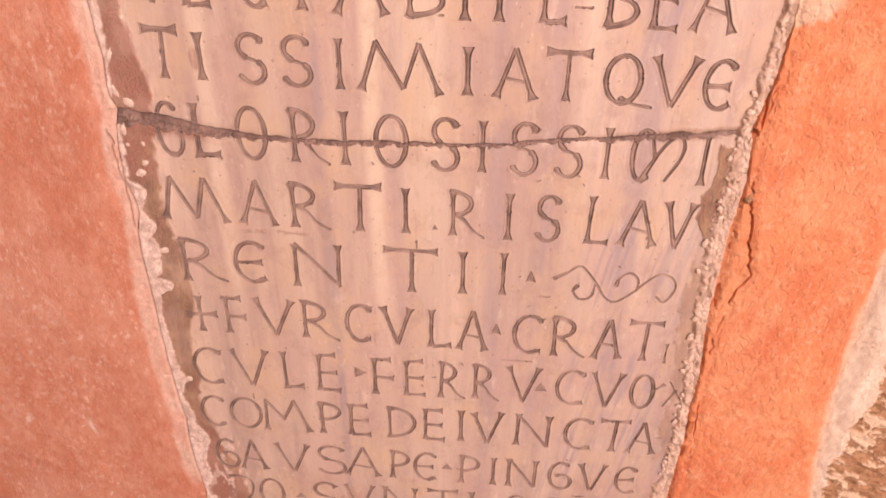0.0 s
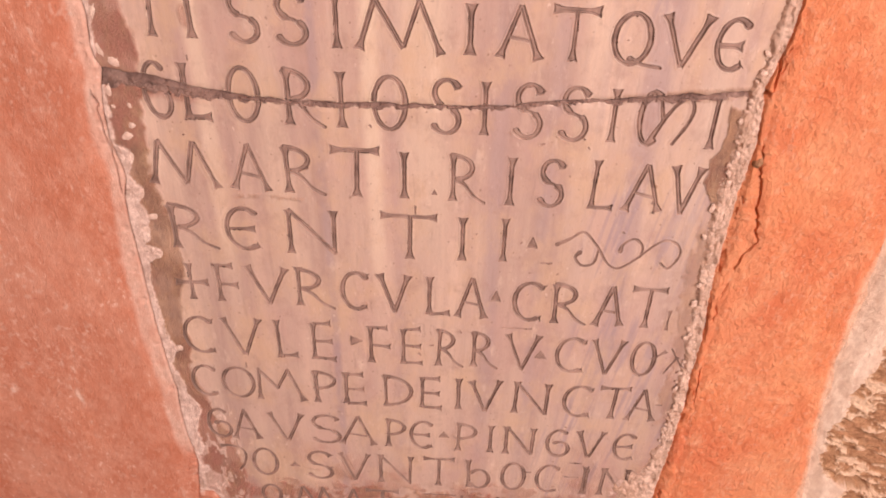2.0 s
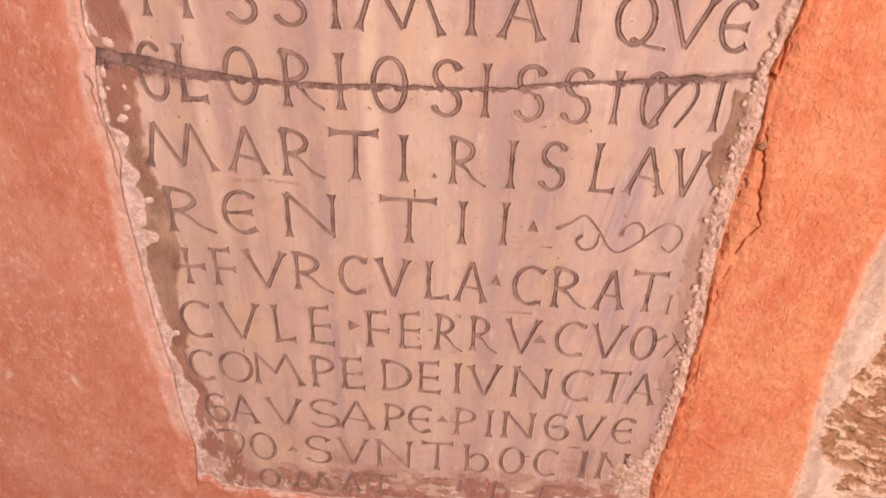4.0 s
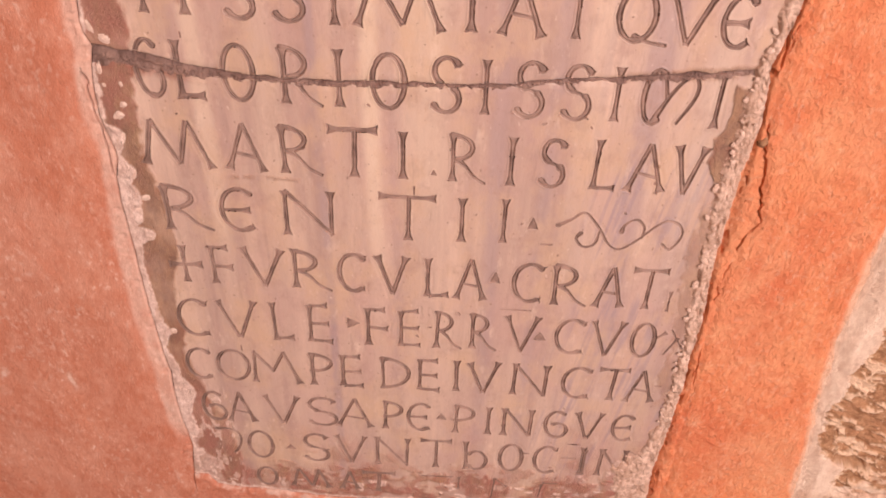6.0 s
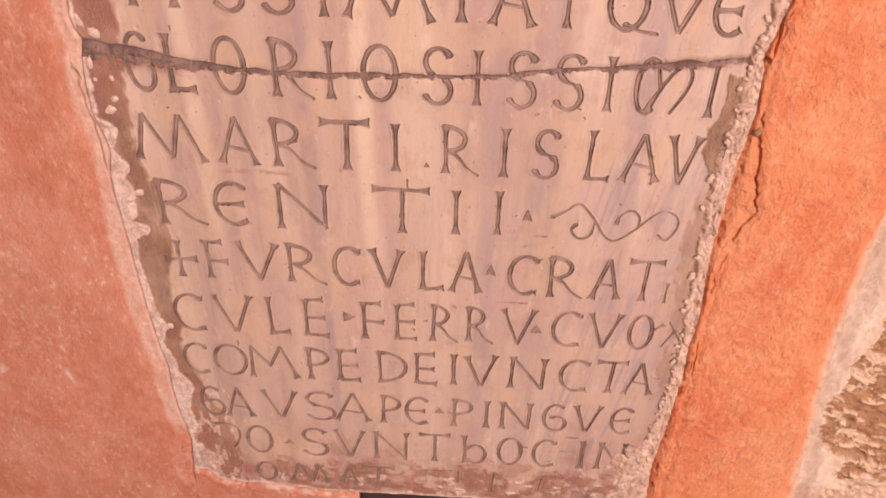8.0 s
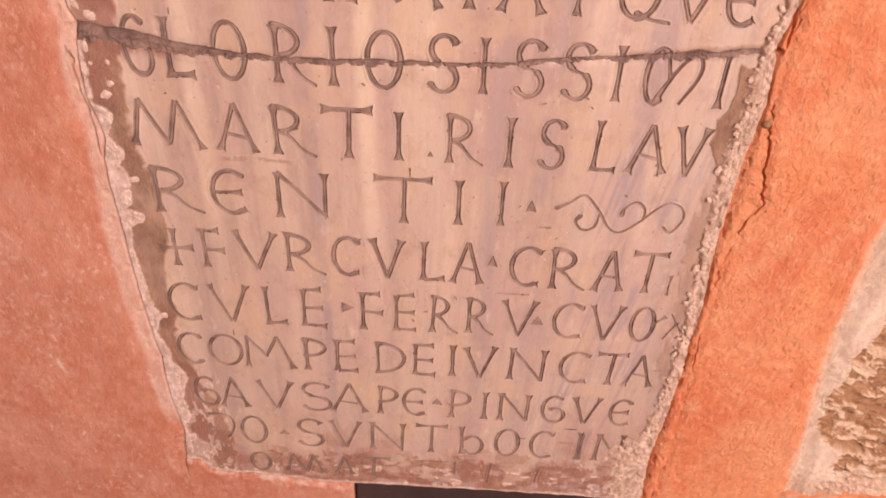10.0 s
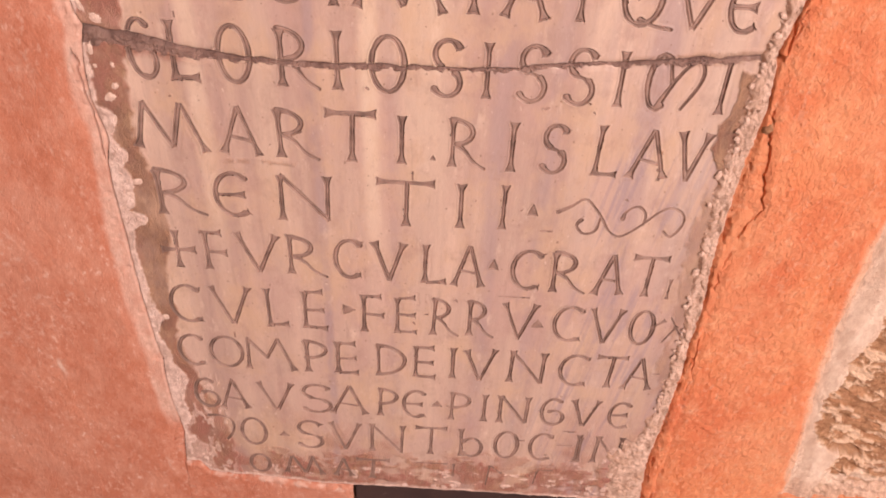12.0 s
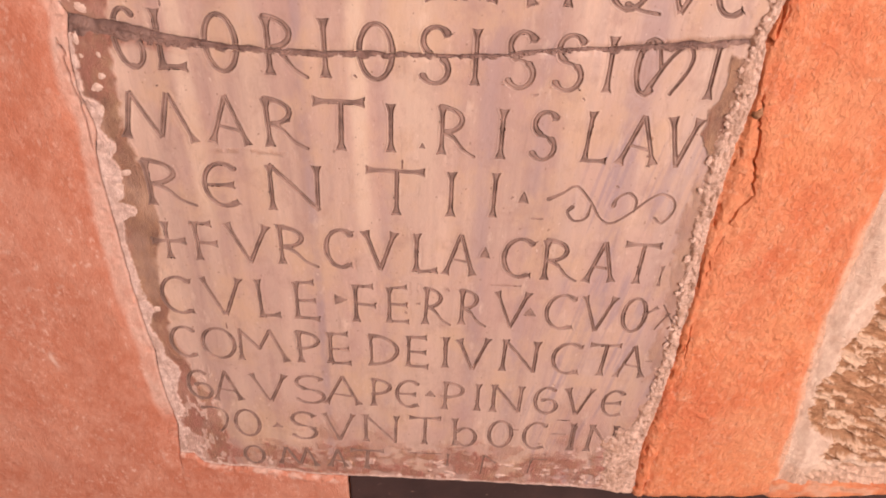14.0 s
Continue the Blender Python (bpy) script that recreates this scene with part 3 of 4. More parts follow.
# ---- the marble plaque ----
def slab_values(x, z):
    """Stains of the marble: brown film, lime crust, violet veins, cream veins, rust in the film."""
    wob = 0.006 * fbm(x * 40, z * 26, 1) + 0.004 * fbm(x * 150, z * 110, 2)
    edge = along([(0.50, -0.228), (0.56, -0.236), (0.62, -0.240), (0.658, -0.246), (0.676, -0.260), (0.706, -0.264), (0.735, -0.268), (0.763, -0.279), (0.807, -0.276), (0.849, -0.274), (0.884, -0.269), (0.928, -0.264), (0.96, -0.262), (1.011, -0.269), (1.047, -0.275), (1.076, -0.271), (1.106, -0.272), (1.131, -0.268), (1.165, -0.266), (1.186, -0.263), (1.22, -0.268), (1.256, -0.277), (TOP, -0.275)])
    stain = step(0.003, -0.0035, x + wob - edge(z)) * (0.72 + 0.26 * step(-0.3, 0.2, fbm(x * 40, z * 26, 6)))
    low = step(0.556, 0.546, z + 2.2 * wob + 0.024 * fbm(x * 34, z * 16, 9, 5)) * (0.18 + 0.62 * step(-0.25, 0.25, fbm(x * 70, z * 90, 47, 5))) * step(-0.24, -0.16, x)
    low = low + 0.45 * step(0.60, 0.56, z + 0.03 * fbm(x * 40, z * 30, 39, 4)) * step(0.05, 0.25, fbm(x * 44, z * 60, 38, 5))
    patch_left = along([(1.045, 0.280), (1.052, 0.273), (1.066, 0.268), (1.092, 0.269), (1.104, 0.277), (1.12, 0.278), (1.145, 0.275)])
    right = step(-0.0012, 0.0012, x - patch_left(z) + 0.6 * wob) * step(1.040, 1.046, z + wob) * step(1.148, 1.142, z + wob)
    ochre = 0.5 * step(-0.002, 0.004, x - mortar_edge(z) + 0.009 + 1.5 * wob) * step(1.03, 1.0, z) * step(0.0, 0.35, fbm(x * 26, z * 15, 41, 3) + 0.2)
    spot = step(0.0075, 0.004, np.hypot(x + 0.2165 + wob * 0.3, (z - 1.215) * 0.5)) * 0.5 + step(0.004, 0.002, np.hypot(x - 0.2225, z - 1.058 + wob * 0.2)) * 0.8
    line = step(0.004, 0.001, np.abs(z - 1.024 + 0.5 * wob)) * step(-0.2, -0.185, x) * step(-0.11, -0.14, x) * 0.45 * step(-0.2, 0.2, fbm(x * 90, z * 60, 42, 3))
    near_crack = step(0.013, 0.002, crack_line(x) - half_gap(x) - z + 0.8 * wob) * step(-0.19, -0.235, x) * (z < crack_line(x)) + 0.6 * step(0.005, 0.0, np.abs(z - crack_line(x)) - half_gap(x) + 0.4 * wob) * step(0.13, 0.2, x)
    # Brown grime on the lower marble, also standing in for its dimmer light.
    grime_dim = 0.30 * step(-0.2, 0.4, fbm(x * 9, z * 6, 44)) * step(0.72, 0.56, z + 0.05 * fbm(x * 12, z * 12, 45)) + 0.34 * step(0.0, 0.35, fbm(x * 30, z * 22, 48, 5)) * step(0.68, 0.56, z + 0.08 * fbm(x * 16, z * 16, 49))
    stain = np.clip(stain + low + right + ochre + spot + line + 0.8 * near_crack + grime_dim, 0, 1)
    lime_edge = along([(0.50, -0.262), (0.568, -0.270), (0.593, -0.291), (0.627, -0.285), (0.662, -0.288), (0.698, -0.276), (0.726, -0.290), (0.748, -0.292), (0.775, -0.299), (0.803, -0.291), (0.818, -0.298), (0.853, -0.298), (0.883, -0.302), (0.93, -0.300), (0.94, -0.284), (0.950, -0.284), (0.956, -0.300), (0.963, -0.292), (1.0, -0.287), (1.01, -0.295), (1.028, -0.288), (1.045, -0.299), (1.058, -0.292), (1.074, -0.294), (1.08, -0.306), (1.098, -0.304), (1.146, -0.302), (1.16, -0.310), (1.18, -0.302), (1.24, -0.298), (TOP, -0.300)])
    crust = 0.0025 * fbm(x * 150, z * 95, 16, 3) + 0.0016 * fbm(x * 420, z * 300, 17, 2)
    lime = step(0.0008, -0.0008, x + crust - lime_edge(z)) * (0.72 + 0.28 * step(-0.3, 0.0, fbm(x * 130, z * 90, 46, 4)))
    scabs = 0.7 * step(0.30, 0.40, fbm(x * 75, z * 120, 36, 4)) * step(0.545, 0.53, z + 0.02 * fbm(x * 30, z * 20, 37)) + 0.6 * step(0.26, 0.36, fbm(x * 90, z * 80, 35, 4)) * step(0.18, 0.23, x) * step(0.63, 0.58, z)
    drips = scabs + 0.55 * step(0.66, 0.74, 0.5 + 0.5 * fbm(x * 170, z * 60, 12, 3) * 1.6) * step(-0.232, -0.245, x) * step(0.72, 0.68, z)
    lime = np.clip(lime * (0.5 + 0.5 * step(0.58, 0.66, z)) + drips + step(0.006, 0.002, z - slab_low(x) + crust) * 0.75, 0, 1)
    sway = 0.004 * fbm(x * 3, z * 2.5, 15, 2)
    # Violet veins; those right of x = 0.1 strengthened for the dimmer light there.
    violet = sum(k * step(wd, 0.2 * wd, np.abs(x - cx + sway)) * (0.6 + 0.4 * fbm(x * 8, z * 5, 20 + n, 2)) for n, (cx, wd, k) in enumerate(((-0.104, 0.007, 0.95), (0.069, 0.012, 0.5), (0.118, 0.010, 0.6), (0.205, 0.022, 0.6), (0.255, 0.012, 0.4), (-0.028, 0.010, 0.35), (0.16, 0.006, 0.4))))
    violet = violet + 0.75 * step(0.05, 0.45, fbm((x - 0.16 * z) * 210, z * 12, 30, 4)) * step(0.10, 0.18, x) * step(-0.25, 0.15, fbm(x * 14, z * 7, 31, 2))
    # Cream veins; the broad band at x = 0 also paints in the brighter middle.
    cream = sum(k * step(wd, 0.2 * wd, np.abs(x - cx + sway)) * (0.25 + 0.75 * step(0.90, 1.12, z + 0.16 * fbm(x * 14, z * 5, 40, 3))) for cx, wd, k in ((-0.052, 0.013, 0.8), (-0.212, 0.013, 0.65), (0.0, 0.035, 0.55), (-0.15, 0.02, 0.3), (0.15, 0.02, 0.25), (0.26, 0.02, 0.35)))
    rust = step(0.74, 0.68, z + 3 * wob) + step(1.075, 1.088, z + 2 * wob) * (x < 0)
    return stain, lime, np.clip(violet, 0, 0.8), np.clip(cream, 0, 0.8), np.clip(rust, 0, 1)


def fragment(name, low, high, nz, parent):
    nx = 620
    x, z = patch(nx, nz, slab_left, slab_right, low, high)
    stain, lime, violet, cream, rust = slab_values(x, z)
    y = 0.0006 * fbm(x * 9, z * 7, 50) + 0.00025 * fbm(x * 70, z * 40, 51) - 0.0007 * stain * (0.6 + 0.8 * fbm(x * 60, z * 60, 52)) - 0.0020 * lime * (0.6 + 0.7 * fbm(x * 90, z * 90, 53))
    hole = np.zeros(x.shape, bool)
    for what, seg, depth in CARVED:
        s = np.array(seg)
        box = (x > s[:, [0, 2]].min() - 0.008) & (x < s[:, [0, 2]].max() + 0.008) & (z > s[:, [1, 3]].min() - 0.008) & (z < s[:, [1, 3]].max() + 0.008)
        if box.any():
            d = inside(seg, x[box], z[box])[0]
            d = d + 0.0004 * fbm(x[box] * 130, z[box] * 130, 3, 3)
            hole[box] |= (d < 0.0002) & (z[box] > low(x[box]) + 0.001) & (z[box] < high(x[box]) - 0.001)
            y[box] = np.where(d < 0.0042, np.maximum(y[box], 0.0), y[box])
    rim = step(0.006, 0.0, np.minimum(np.abs(z - low(x)), np.abs(high(x) - z)))
    y += 0.0010 * rim * (0.6 + 0.8 * fbm(x * 70, z * 70, 54))
    me = relief(name, x, z, y, 0.045, (("stain", stain), ("lime", lime), ("violet", violet), ("cream", cream), ("rust", rust)), hole)
    return part(name, me, MARBLE, parent)


plaque = tagged(new("marble_plaque"), "veined cream marble plaque with carved Latin inscription, cracked across", "plaque")
half_gap = along([(-0.31, 0.0095), (-0.26, 0.0085), (-0.21, 0.0058), (-0.17, 0.0030), (0.0, 0.0012), (0.1, 0.0012), (0.16, 0.002), (0.30, 0.003)])


def crack_up(x):
    return crack_line(x) + 0.6 * half_gap(x) + 0.0022 * fbm(x * 75, x * 0 + 2, 60)


def crack_down(x):
    return crack_line(x) - half_gap(x) - 0.0060 * np.abs(fbm(x * 85, x * 0 + 5, 61, 5)) - 0.0003


fragment("upper_fragment", crack_up, lambda x: TOP + 0 * x, 200, plaque)
fragment("lower_fragment", slab_low, crack_down, 480, plaque)


def crack_filler(parent):
    x, z = patch(900, 18, slab_left, slab_right, lambda v: crack_down(v) - 0.001, lambda v: crack_up(v) + 0.0006)
    v = (z - crack_down(x)) / (crack_up(x) - crack_down(x))
    y = 0.0006 + 0.0040 * step(0.5, 0.95, v) + 0.0034 * fbm(x * 150, z * 200, 62, 5)
    part("crack_filler", relief("crack_filler", x, z, y, 0.04), FILLER, parent, "dark grey-brown filler along the crack")


crack_filler(plaque)
BOXES = [((*np.minimum(np.array(o)[:, :2].min(0), np.array(o)[:, 2:4].min(0)), *np.maximum(np.array(o)[:, :2].max(0), np.array(o)[:, 2:4].max(0))), o) for _, o, _ in CARVED]
for what, seg, depth in CARVED:
    kind = "chip" if what == "chip" else "carved_" + what
    low, high = np.array(seg)[:, :4].min(0), np.array(seg)[:, :4].max(0)
    others = [o for box, o in BOXES if o is not seg and box[0] < high[[0, 2]].max() + 0.009 and box[2] > low[[0, 2]].min() - 0.009 and box[1] < high[[1, 3]].max() + 0.009 and box[3] > low[[1, 3]].min() - 0.009]
    plaque_part = new(kind, letter_mesh(kind, seg, depth, others))
    plaque_part.parent = plaque


# ---- plaster, mortar and stone round the plaque ----
second_crack = along([(1.018, -0.3115), (1.055, -0.3105), (1.09, -0.314), (1.12, -0.3145), (1.136, -0.316)])


def joint_width(z):
    return 0.0012 + 0.0016 * np.abs(fbm(z * 45, z * 0 + 6, 72, 3)) + 0.0005 * fbm(z * 260, z * 0 + 4, 73)


def plaster_left_height(x, z):
    gap = slab_left(np.clip(z, 0.52, TOP)) - x
    y = 0.0012 - 0.0028 * step(0.0, 0.005, gap) - 0.0035 * step(0.004, 0.035, gap) + 0.0035 * fbm(x * 6, z * 5, 70) + 0.0008 * fbm(x * 60, z * 60, 71)
    crack = np.abs(x - second_crack(z) + 0.0012 * fbm(z * 70, z * 0, 116))
    y += 0.0045 * step(0.0013, 0.0004, crack) * step(1.016, 1.022, z) * step(1.14, 1.132, z)
    y += 0.008 * step(0.0048, 0.002, np.hypot((x + 0.3148 + 0.25 * (z - 1.127)) * 1.4, (z - 1.127) * 0.62))
    y += 0.006 * step(0.0022, 0.0008, np.hypot(x + 0.313, (z - 0.579) * 0.7))
    nick = step(0.30, 0.5, fbm(z * 120, x * 40, 117, 2)) * step(0.014, 0.006, gap)
    return y + 0.0018 * nick


def rose_plaster():
    """The faded plaster beside and below the plaque."""
    edge = lambda z: slab_left(np.maximum(z, 0.5)) - joint_width(z)
    x, z = patch(300, 860, lambda v: -0.95 + 0 * v, edge, lambda v: 0 * v, lambda v: TOP + 0 * v, -2.2)
    y = plaster_left_height(x, z)
    below = step(0.53, 0.49, z)
    field = lambda a, b: -0.004 + 0.0035 * fbm(a * 6, b * 5, 70) + 0.0008 * fbm(a * 60, b * 60, 71)
    y = y * (1 - below) + below * field(x, z)
    x2, z2 = patch(150, 300, lambda v: edge(v) - 0.008 * step(0.500, 0.492, v), lambda v: -0.084 + 0.002 * fbm(v * 40, v * 0, 74), lambda v: 0 * v, lambda v: slab_low(v) - 0.0022 + 0.0022 * fbm(v * 70, v * 0 + 3, 75))
    under = slab_low(x2) - z2
    tuck = 0.003 * step(0.006, 0.0, x2 - edge(z2) + 0.008) * step(0.500, 0.490, z2)
    y2 = field(x2, z2) - 0.0004 + tuck + 0.004 * step(0.010, 0.0, under) + 0.0035 * fbm(x2 * 90, z2 * 90, 107, 4) * step(0.024, 0.006, under)
    for name, gx, gz, gy in (("plaster_beside", x, z, y), ("plaster_below", x2, z2, y2)):
        beside = float(name == "plaster_beside")
        gap = slab_left(np.maximum(gz, 0.5)) - gx
        band = step(0.021, 0.013, gap + 0.007 * fbm(gx * 40, gz * 12, 76)) * step(0.585, 0.64, gz + 0.01 * fbm(gx * 60, gz * 60, 118)) * beside
        crumbs = step(0.016, 0.004, slab_low(gx) - gz + 0.012 * fbm(gx * 70, gz * 70, 119, 4)) * (1 - beside)
        flecks = step(0.80, 0.95, 0.5 + 0.9 * fbm(gx * 190, gz * 130, 77, 3)) * step(0.0, 0.6, fbm(gx * 9, gz * 6, 78, 2) + 0.2)
        scratch = step(0.005, 0.001, np.hypot(gx + 0.425 + 0.10 * (gz - 0.715) + 0.010 * fbm(gx * 30, gz * 60, 79), (gz - 0.715) * 0.22)) + step(0.006, 0.002, np.hypot(gx + 0.505 + 0.006 * fbm(gx * 60, gz * 60, 120), (gz - 0.72) * 0.7))
        worn = band * (0.62 + 0.3 * fbm(gx * 90, gz * 45, 80)) + 0.75 * crumbs * step(-0.2, 0.2, fbm(gx * 120, gz * 120, 121, 3)) + 0.35 * flecks + 0.8 * scratch
        yield name, relief(name, gx, gz, gy, 0.05, (("worn", np.clip(worn, 0, 1)),))


for name, me in rose_plaster():
    tagged(part(name, me, PLASTER_ROSE), "faded rose-orange rough wall plaster with pale scratches", "plaster", kind="structure")


def joint_dark():
    """A dark strip in the open joint between plaque and plaster, coloured for the gap's shade."""
    x, z = patch(8, 700, lambda v: slab_left(v) - joint_width(v) - 0.002, lambda v: slab_left(v) + 0.001, lambda v: 0.50 + 0 * v, lambda v: TOP + 0 * v)
    return relief("joint_dark", x, z, 0.0032 + 0.0012 * fbm(x * 300, z * 160, 122, 3), 0.03)


part("joint_dark", joint_dark(), JOINT_DARK, plaque, "dark strip for the shade in the open joint")


def orange_plaster():
    """The brighter plaster band between the plaque and the old stone, with its broken ridge."""
    left = lambda z: slab_right(z) + 0.0012 * fbm(z * 130, z * 0 + 1, 81)
    x, z = patch(230, 760, left, lambda v: stone_left(v) + 0.006 * fbm(v * 30, v * 0, 82) + 0.004, lambda v: slab_low(v) - 0.001 + 0.0018 * fbm(v * 60, v * 0 + 3, 83), lambda v: TOP + 0 * v, 1.7)
    wob = 0.005 * fbm(z * 45, x * 0 + 1, 84, 5) + 0.0022 * fbm(z * 160, x * 60, 85)
    over = x + wob - ridge_line(z)
    u = np.clip((x - left(z)) / np.maximum(ridge_line(z) - wob - left(z), 0.002), 0, 1)
    roll = step(0.90, 0.80, z)
    swell = np.sin(np.pi * np.clip(u, 0, 1)) ** 0.6
    bead = roll * (0.0020 - 0.0052 * u - 0.0066 * swell * (0.85 + 0.5 * fbm(z * 34, x * 0 + 3, 112))) + (1 - roll) * (0.0015 - 0.0065 * step(0.0, 0.5, u)) + 0.0016 * fbm(x * 150, z * 110, 114)
    y = np.where(over > 0, -0.0045 - 0.0020 * step(0.0, 0.008, over), bead) + 0.003 * fbm(x * 8, z * 6, 86) + 0.0013 * fbm(x * 75, z * 60, 87) + 0.0007 * fbm(x * 200, z * 150, 89, 2)
    y += 0.006 * step(0.22, 0.38, fbm(z * 62, x * 150, 113, 3)) * step(0.5, 0.2, u) * step(1.17, 1.12, z) + 0.007 * step(0.34, 0.46, fbm(z * 48, x * 90, 123, 3)) * step(0.55, 0.7, u) * step(1.0, 0.97, u) * roll
    y += (0.003 * step(0.1, 0.4, fbm(z * 30, x * 0 + 7, 88)) + 0.007 * step(0.955, 0.965, z) * step(1.11, 1.09, z)) * step(0.0014, 0.0004, np.abs(over + 0.001))
    y += 0.014 * step(0.0045, 0.0015, np.hypot(x - 0.3045, z - 1.164)) + 0.006 * step(0.0016, 0.0004, np.abs(x - 0.3085 - 0.004 * fbm(z * 30, x * 0, 106))) * step(1.165, 1.175, z) * step(1.262, 1.25, z)
    y += 0.004 * step(0.012, 0.0, z - slab_low(x)) + 0.0035 * step(0.016, 0.0, stone_left(z) + 0.006 * fbm(z * 30, z * 0, 82) + 0.004 - x)
    worn = 0.22 * step(0.84, 0.97, 0.5 + 0.9 * fbm(x * 160, z * 150, 90, 3)) + 0.9 * step(-0.006, 0.004, x - stone_left(z) + 0.006 * fbm(x * 70, z * 40, 91, 5)) + 1.0 * step(-0.004, 0.004, z - 1.258 - 0.55 * (x - 0.31) + 0.012 * fbm(x * 60, z * 60, 92)) * step(0.36, 0.34, x)
    return relief("plaster_band", x, z, y, 0.05, (("worn", np.clip(worn, 0, 1)),))


tagged(part("plaster_band", orange_plaster(), PLASTER_ORANGE), "bright orange grainy wall plaster with broken edge beside plaque", "plaster", kind="structure")


def mortar_seam():
    """The crumbling lime joint along the plaque's edge."""
    x, z = patch(46, 900, lambda v: mortar_edge(v) + 0.005 * fbm(v * 60, v * 0 + 2, 93, 5) + 0.0025 * fbm(v * 240, v * 0, 94), lambda v: slab_right(v) + 0.003, lambda v: slab_low(v) + 0.003, lambda v: TOP + 0 * v)
    u = np.linspace(0, 1, 46)[None, :]
    y = 0.0015 - 0.0055 * step(0.0, 0.35, u) + 0.0026 * fbm(x * 120, z * 70, 95) + 0.0015 * fbm(x * 300, z * 260, 96, 2) + 0.004 * step(0.85, 1.0, u) + 0.0022 * step(0.28, 0.46, fbm(x * 170, z * 110, 124, 3))
    return relief("mortar_seam", x, z, y, 0.03)


tagged(part("mortar_seam", mortar_seam(), MORTAR), "crumbling pale lime mortar along the plaque edge", "mortar", kind="structure")


def tuff_block():
    """The eroded old stone beside the plaster band, with its smeared pale margin."""
    x, z = patch(420, 760, lambda v: stone_left(v) + 0.006 * fbm(v * 30, v * 0, 82) - 0.008, lambda v: 0.80 + 0 * v, lambda v: 0.522 + 0.004 * fbm(v * 30, v * 0 + 1, 97), lambda v: TOP + 0 * v, 1.3)
    inner = along([(0.47, 0.525), (0.57, 0.530), (0.601, 0.530), (0.614, 0.539), (0.637, 0.513), (0.665, 0.494), (0.716, 0.487), (0.765, 0.496), (0.781, 0.494), (0.845, 0.509), (1.02, 0.515), (TOP, 0.52)])
    tear = x - inner(z) + 0.015 * fbm(x * 55, z * 70, 98, 5) + 0.003 * fbm(x * 240, z * 240, 99, 2)
    deep = step(-0.003, 0.004, tear)
    low = step(0.592, 0.575, z + 0.02 * fbm(x * 30, z * 40, 100))
    smeared = step(0.012, 0.006, x - stone_left(z) + 0.006 * fbm(x * 60, z * 22, 125)) * step(0.60, 0.66, z) + step(0.562, 0.548, z + 0.014 * fbm(x * 34, z * 60, 126, 4))
    lime = np.clip(1 - step(-0.002, 0.002, tear) + 0.8 * low * step(-0.15, 0.15, fbm(x * 40, z * 90, 101, 4)), 0, 1)
    slant = z + 0.35 * x + 0.010 * fbm(x * 18, z * 18, 129, 3)
    strata = fbm(x * 34, slant * 95, 102, 5)
    skin = step(0.04, 0.20, fbm(x * 62, slant * 130, 108, 5) + 0.3 * fbm(x * 260, z * 300, 109, 3)) * deep
    rise = x - stone_left(z) - 0.006 * fbm(z * 30, z * 0, 82)
    y = 0.004 - 0.0050 * step(-0.008, 0.006, rise) - 0.0055 * step(0.008, 0.026, rise) + 0.0012 * fbm(x * 80, z * 80, 104)
    y += deep * (0.007 - 0.006 * fbm(x * 20, z * 26, 127, 3) - 0.0045 * strata - 0.003 * np.abs(fbm(x * 90, slant * 190, 103, 4)) - 0.0025 * skin)
    pit = step(0.026, 0.010, np.hypot((x - 0.545) * 0.8, (z - 0.622 + 0.35 * (x - 0.545)) * 2.0) + 0.006 * fbm(x * 70, z * 70, 128))
    return relief("stone_block", x, z, y + 0.013 * pit, 0.08, (("lime", lime), ("skin", skin * (1 - pit)), ("smear", np.clip(0.85 * smeared, 0, 1))))


tagged(part("stone_block", tuff_block(), STONE), "rough eroded brown tuff block with whitish mortar smeared on margin", "stone block")


def strip_below_stone():
    x, z = patch(160, 16, lambda v: 0.478 + 0 * v, lambda v: 1.1 + 0 * v, lambda v: slab_low(v) - 0.001 + 0.0018 * fbm(v * 60, v * 0 + 3, 83), lambda v: 0.524 + 0 * v)
    y = -0.007 + 0.006 * step(0.494, 0.478, x) + 0.003 * fbm(x * 8, z * 6, 86) + 0.002 * fbm(x * 75, z * 75, 87)
    worn = 0.6 * step(0.5, 0.75, 0.5 + 0.8 * fbm(x * 50, z * 70, 105, 3))
    return relief("plaster_strip", x, z, y, 0.05, (("worn", worn),))


tagged(part("plaster_strip", strip_below_stone(), PLASTER_ORANGE), "thin orange plaster strip beneath the tuff block", "plaster", kind="structure")


def box_mesh(name, x0, x1, y0, y1, z0, z1, bevel=0.0):
    bm = bmesh.new()
    bmesh.ops.create_cube(bm, size=1)
    for v in bm.verts:
        v.co = ((x0 + x1) / 2 + v.co.x * (x1 - x0), (y0 + y1) / 2 + v.co.y * (y1 - y0), (z0 + z1) / 2 + v.co.z * (z1 - z0))
    if bevel:
        bmesh.ops.bevel(bm, geom=bm.edges[:], offset=bevel, segments=2, affect="EDGES")
    me = bpy.data.meshes.new(name)
    bm.to_mesh(me)
    bm.free()
    return me


tagged(part("panel", box_mesh("panel", -0.081, 1.1, 0.004, 0.05, 0.0, 0.515, 0.002), PANEL), "dark brown painted panel under the plaque", "panel")
tagged(part("wall_north", box_mesh("wall_north", -2.6, 3.1, 0.045, 0.5, 0.0, 3.6), PLASTER_ROSE), "thick rendered wall", "wall", kind="structure")
# Unseen walls and ceiling, added to frame the lamp and bounce its light.
tagged(part("wall_west", box_mesh("wall_west", -2.9, -2.6, -3.0, 0.5, 0.0, 3.6), PALE), "plain pale rendered wall, added out of view", "wall", kind="structure")
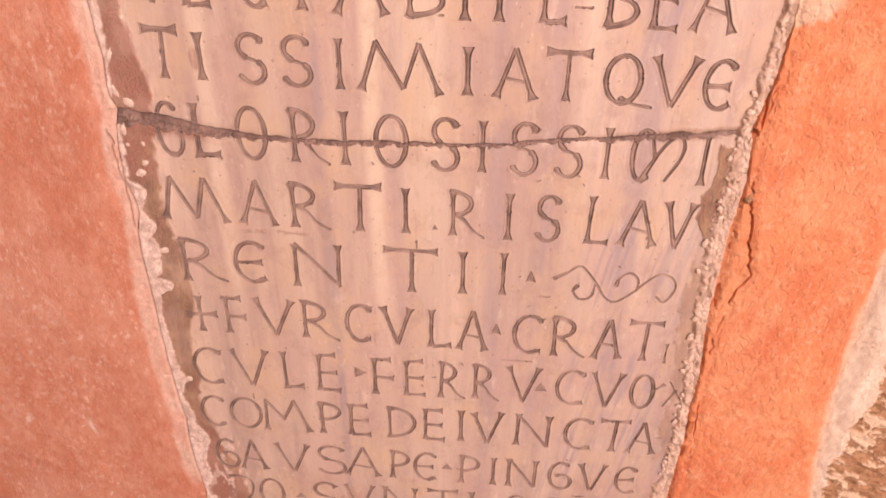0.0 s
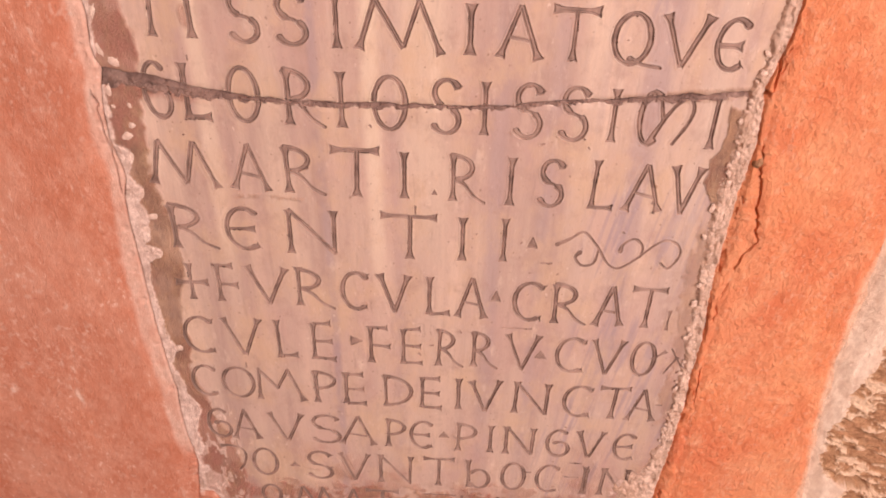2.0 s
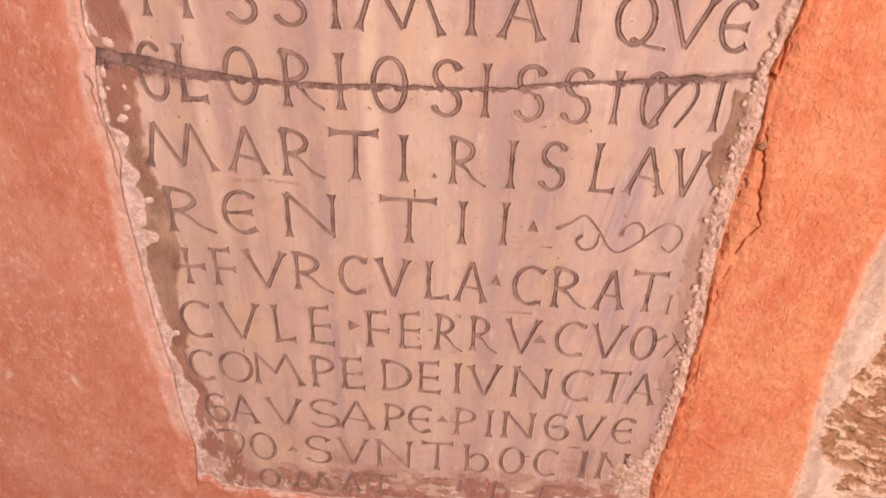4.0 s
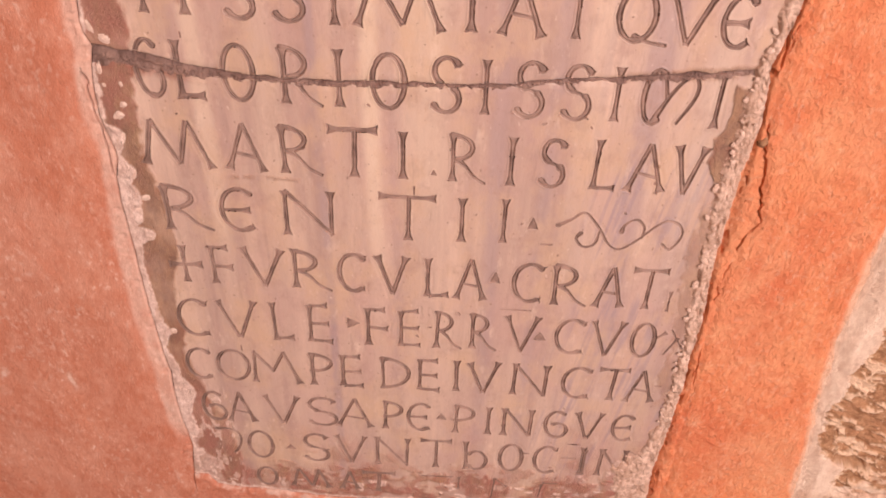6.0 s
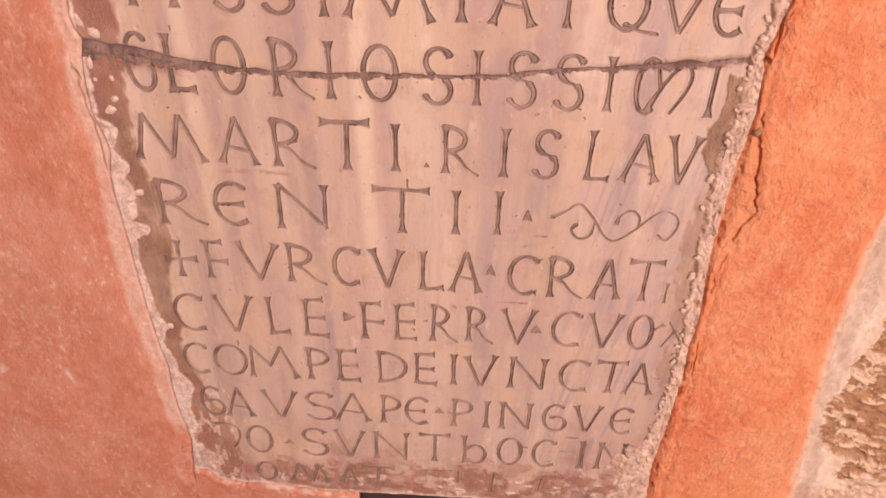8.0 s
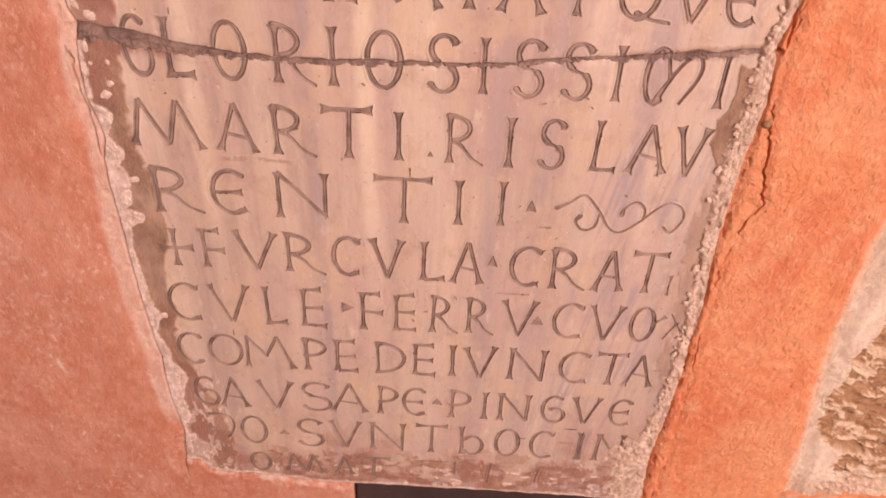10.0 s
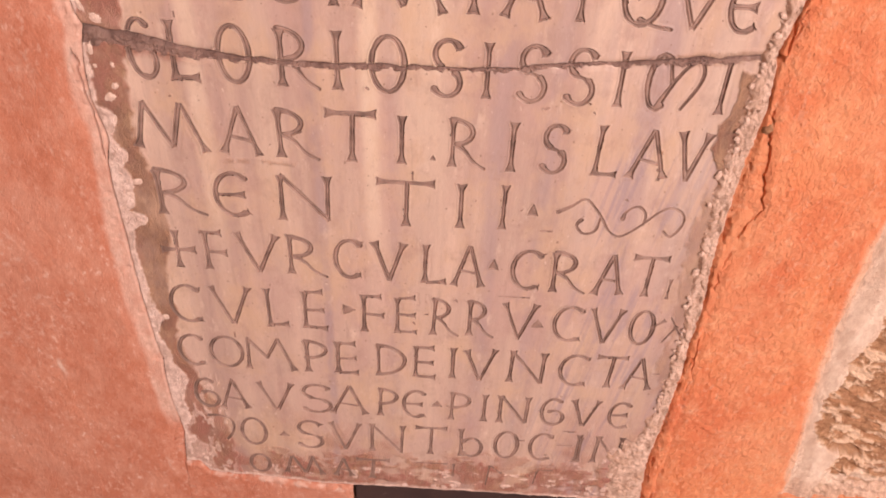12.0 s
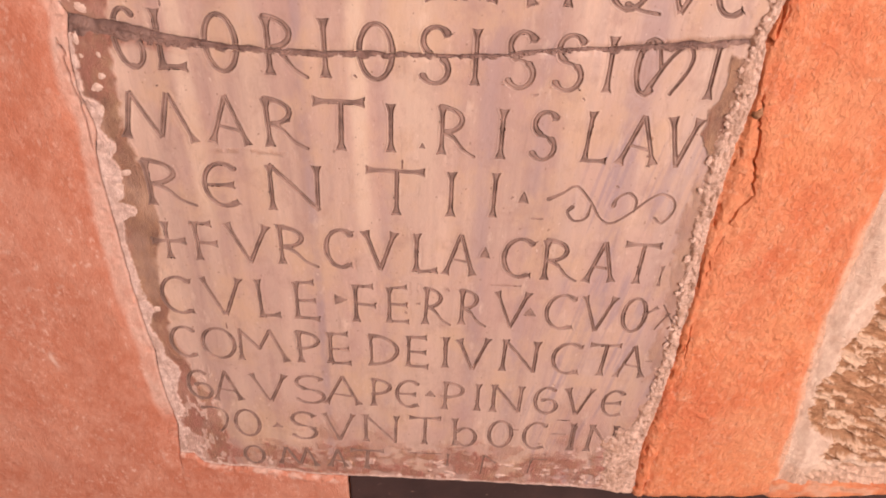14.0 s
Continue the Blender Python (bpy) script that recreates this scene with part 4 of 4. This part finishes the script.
tagged(part("wall_east", box_mesh("wall_east", 3.1, 3.4, -3.0, 0.5, 0.0, 3.6), PALE), "plain pale rendered wall, added out of view", "wall", kind="structure")
for name, x0, x1, z0, z1 in (("wall_south_1", -2.6, 0.55, 0.0, 3.6), ("wall_south_2", 2.55, 3.1, 0.0, 3.6), ("wall_south_3", 0.55, 2.55, 3.4, 3.6)):
    tagged(part(name, box_mesh(name, x0, x1, -3.0, -2.7, z0, z1), PALE), "plain pale wall, added unseen round the lamp's opening", "wall", kind="structure")
tagged(part("ceiling", box_mesh("ceiling", -2.9, 3.4, -3.0, 0.5, 3.6, 3.8), PALE), "plain pale plaster ceiling, added out of view", "ceiling", kind="structure")
tagged(part("ground", box_mesh("ground", -60, 60, -60, 60, -0.3, 0.0), PAVING), "worn grey stone paving", "ground", kind="structure")


def mortar_lump(parent):
    """A small grey-brown lump caught in the plaster's broken edge."""
    bm = bmesh.new()
    bmesh.ops.create_icosphere(bm, subdivisions=3, radius=1.0)
    for v in bm.verts:
        k = 1 + 0.35 * noise.noise(v.co * 1.7)
        v.co = Vector((0.3135 + 0.0048 * v.co.x * k, -0.003 + 0.006 * v.co.y * k, 1.093 + 0.0052 * v.co.z * k + 0.3 * 0.0065 * v.co.x))
    me = bpy.data.meshes.new("lump")
    for f in bm.faces:
        f.smooth = True
    bm.to_mesh(me)
    bm.free()
    part("lump", me, STONE, parent, "grey-brown mortar lump")


mortar_lump(bpy.data.objects["plaster_band"])


def flake_mesh(seed):
    """An irregular thin flake, one unit across, domed towards -y."""
    local = np.random.default_rng(seed)
    around, rings = 16, 4
    reach = 1 + 0.22 * np.sin(np.arange(around) * 2 * np.pi / around * 2 + seed) + local.uniform(-0.24, 0.24, around)
    verts, faces = [(0.0, -1.0, 0.0)], []
    for k in range(1, rings + 1):
        for a in range(around):
            r, t = 0.5 * reach[a] * k / rings, 2 * math.pi * a / around
            high = (-0.95, -0.9, -0.75, 0.9)[k - 1] + 0.22 * float(local.uniform(-1, 1))
            verts.append((r * math.cos(t), high, r * math.sin(t)))
    for a in range(around):
        b = (a + 1) % around
        faces.append((0, 1 + a, 1 + b))
        for k in range(rings - 1):
            i = 1 + k * around
            faces.append((i + a, i + around + a, i + around + b, i + b))
    me = bpy.data.meshes.new("flake")
    me.from_pydata(verts, [], faces)
    for p in me.polygons:
        p.use_smooth = True
    return me


FLAKES = [flake_mesh(seed) for seed in range(8)]
CRUMBS = [me.copy() for me in FLAKES]
for me in FLAKES:
    me.materials.append(LIME)
for me in CRUMBS:
    me.materials.append(CRUMB)


def flake(name, shapes, parent, x, z, wide, tall, thick, n, turn=0.0, deep=0.0):
    ob = new(name, shapes[n % len(shapes)])
    ob.parent = parent
    ob.matrix_world = pose(x, deep, z, 0, turn, 0) @ Matrix.Diagonal((wide, thick, tall, 1))


# flakes of old limewash that cling to the brown margin of the plaque
for n, (x, z, wide, tall) in enumerate(((-0.291, 1.089, 0.013, 0.011), (-0.285, 1.101, 0.007, 0.010), (-0.299, 1.121, 0.004, 0.006), (-0.283, 1.123, 0.005, 0.007), (-0.289, 1.168, 0.013, 0.010), (-0.285, 0.993, 0.016, 0.008), (-0.290, 0.944, 0.018, 0.017), (-0.300, 1.137, 0.005, 0.016), (-0.301, 1.239, 0.006, 0.022), (-0.299, 1.214, 0.006, 0.026), (-0.300, 1.180, 0.006, 0.022), (-0.303, 1.262, 0.005, 0.018), (-0.279, 1.253, 0.004, 0.004), (-0.288, 0.803, 0.012, 0.009), (-0.296, 1.062, 0.013, 0.022), (-0.293, 1.022, 0.011, 0.026), (-0.296, 0.975, 0.014, 0.024))):
    flake("lime_flake", FLAKES, plaque, x, z, wide, tall, 0.0013, n, 20 * math.sin(n * 2.3))
seam = bpy.data.objects["mortar_seam"]
for n in range(110):
    z = 0.51 + 0.76 * (n + float(rng.uniform(0, 1))) / 110
    x = float(mortar_edge(z) + rng.uniform(0.05, 0.95) * (slab_right(z) - mortar_edge(z)))
    size = float(rng.uniform(0.0025, 0.0065))
    flake("mortar_crumb", CRUMBS, seam, x, z, size, size * float(rng.uniform(0.7, 1.5)), float(rng.uniform(0.0008, 0.0016)), n, float(rng.uniform(-80, 80)), -0.0030)
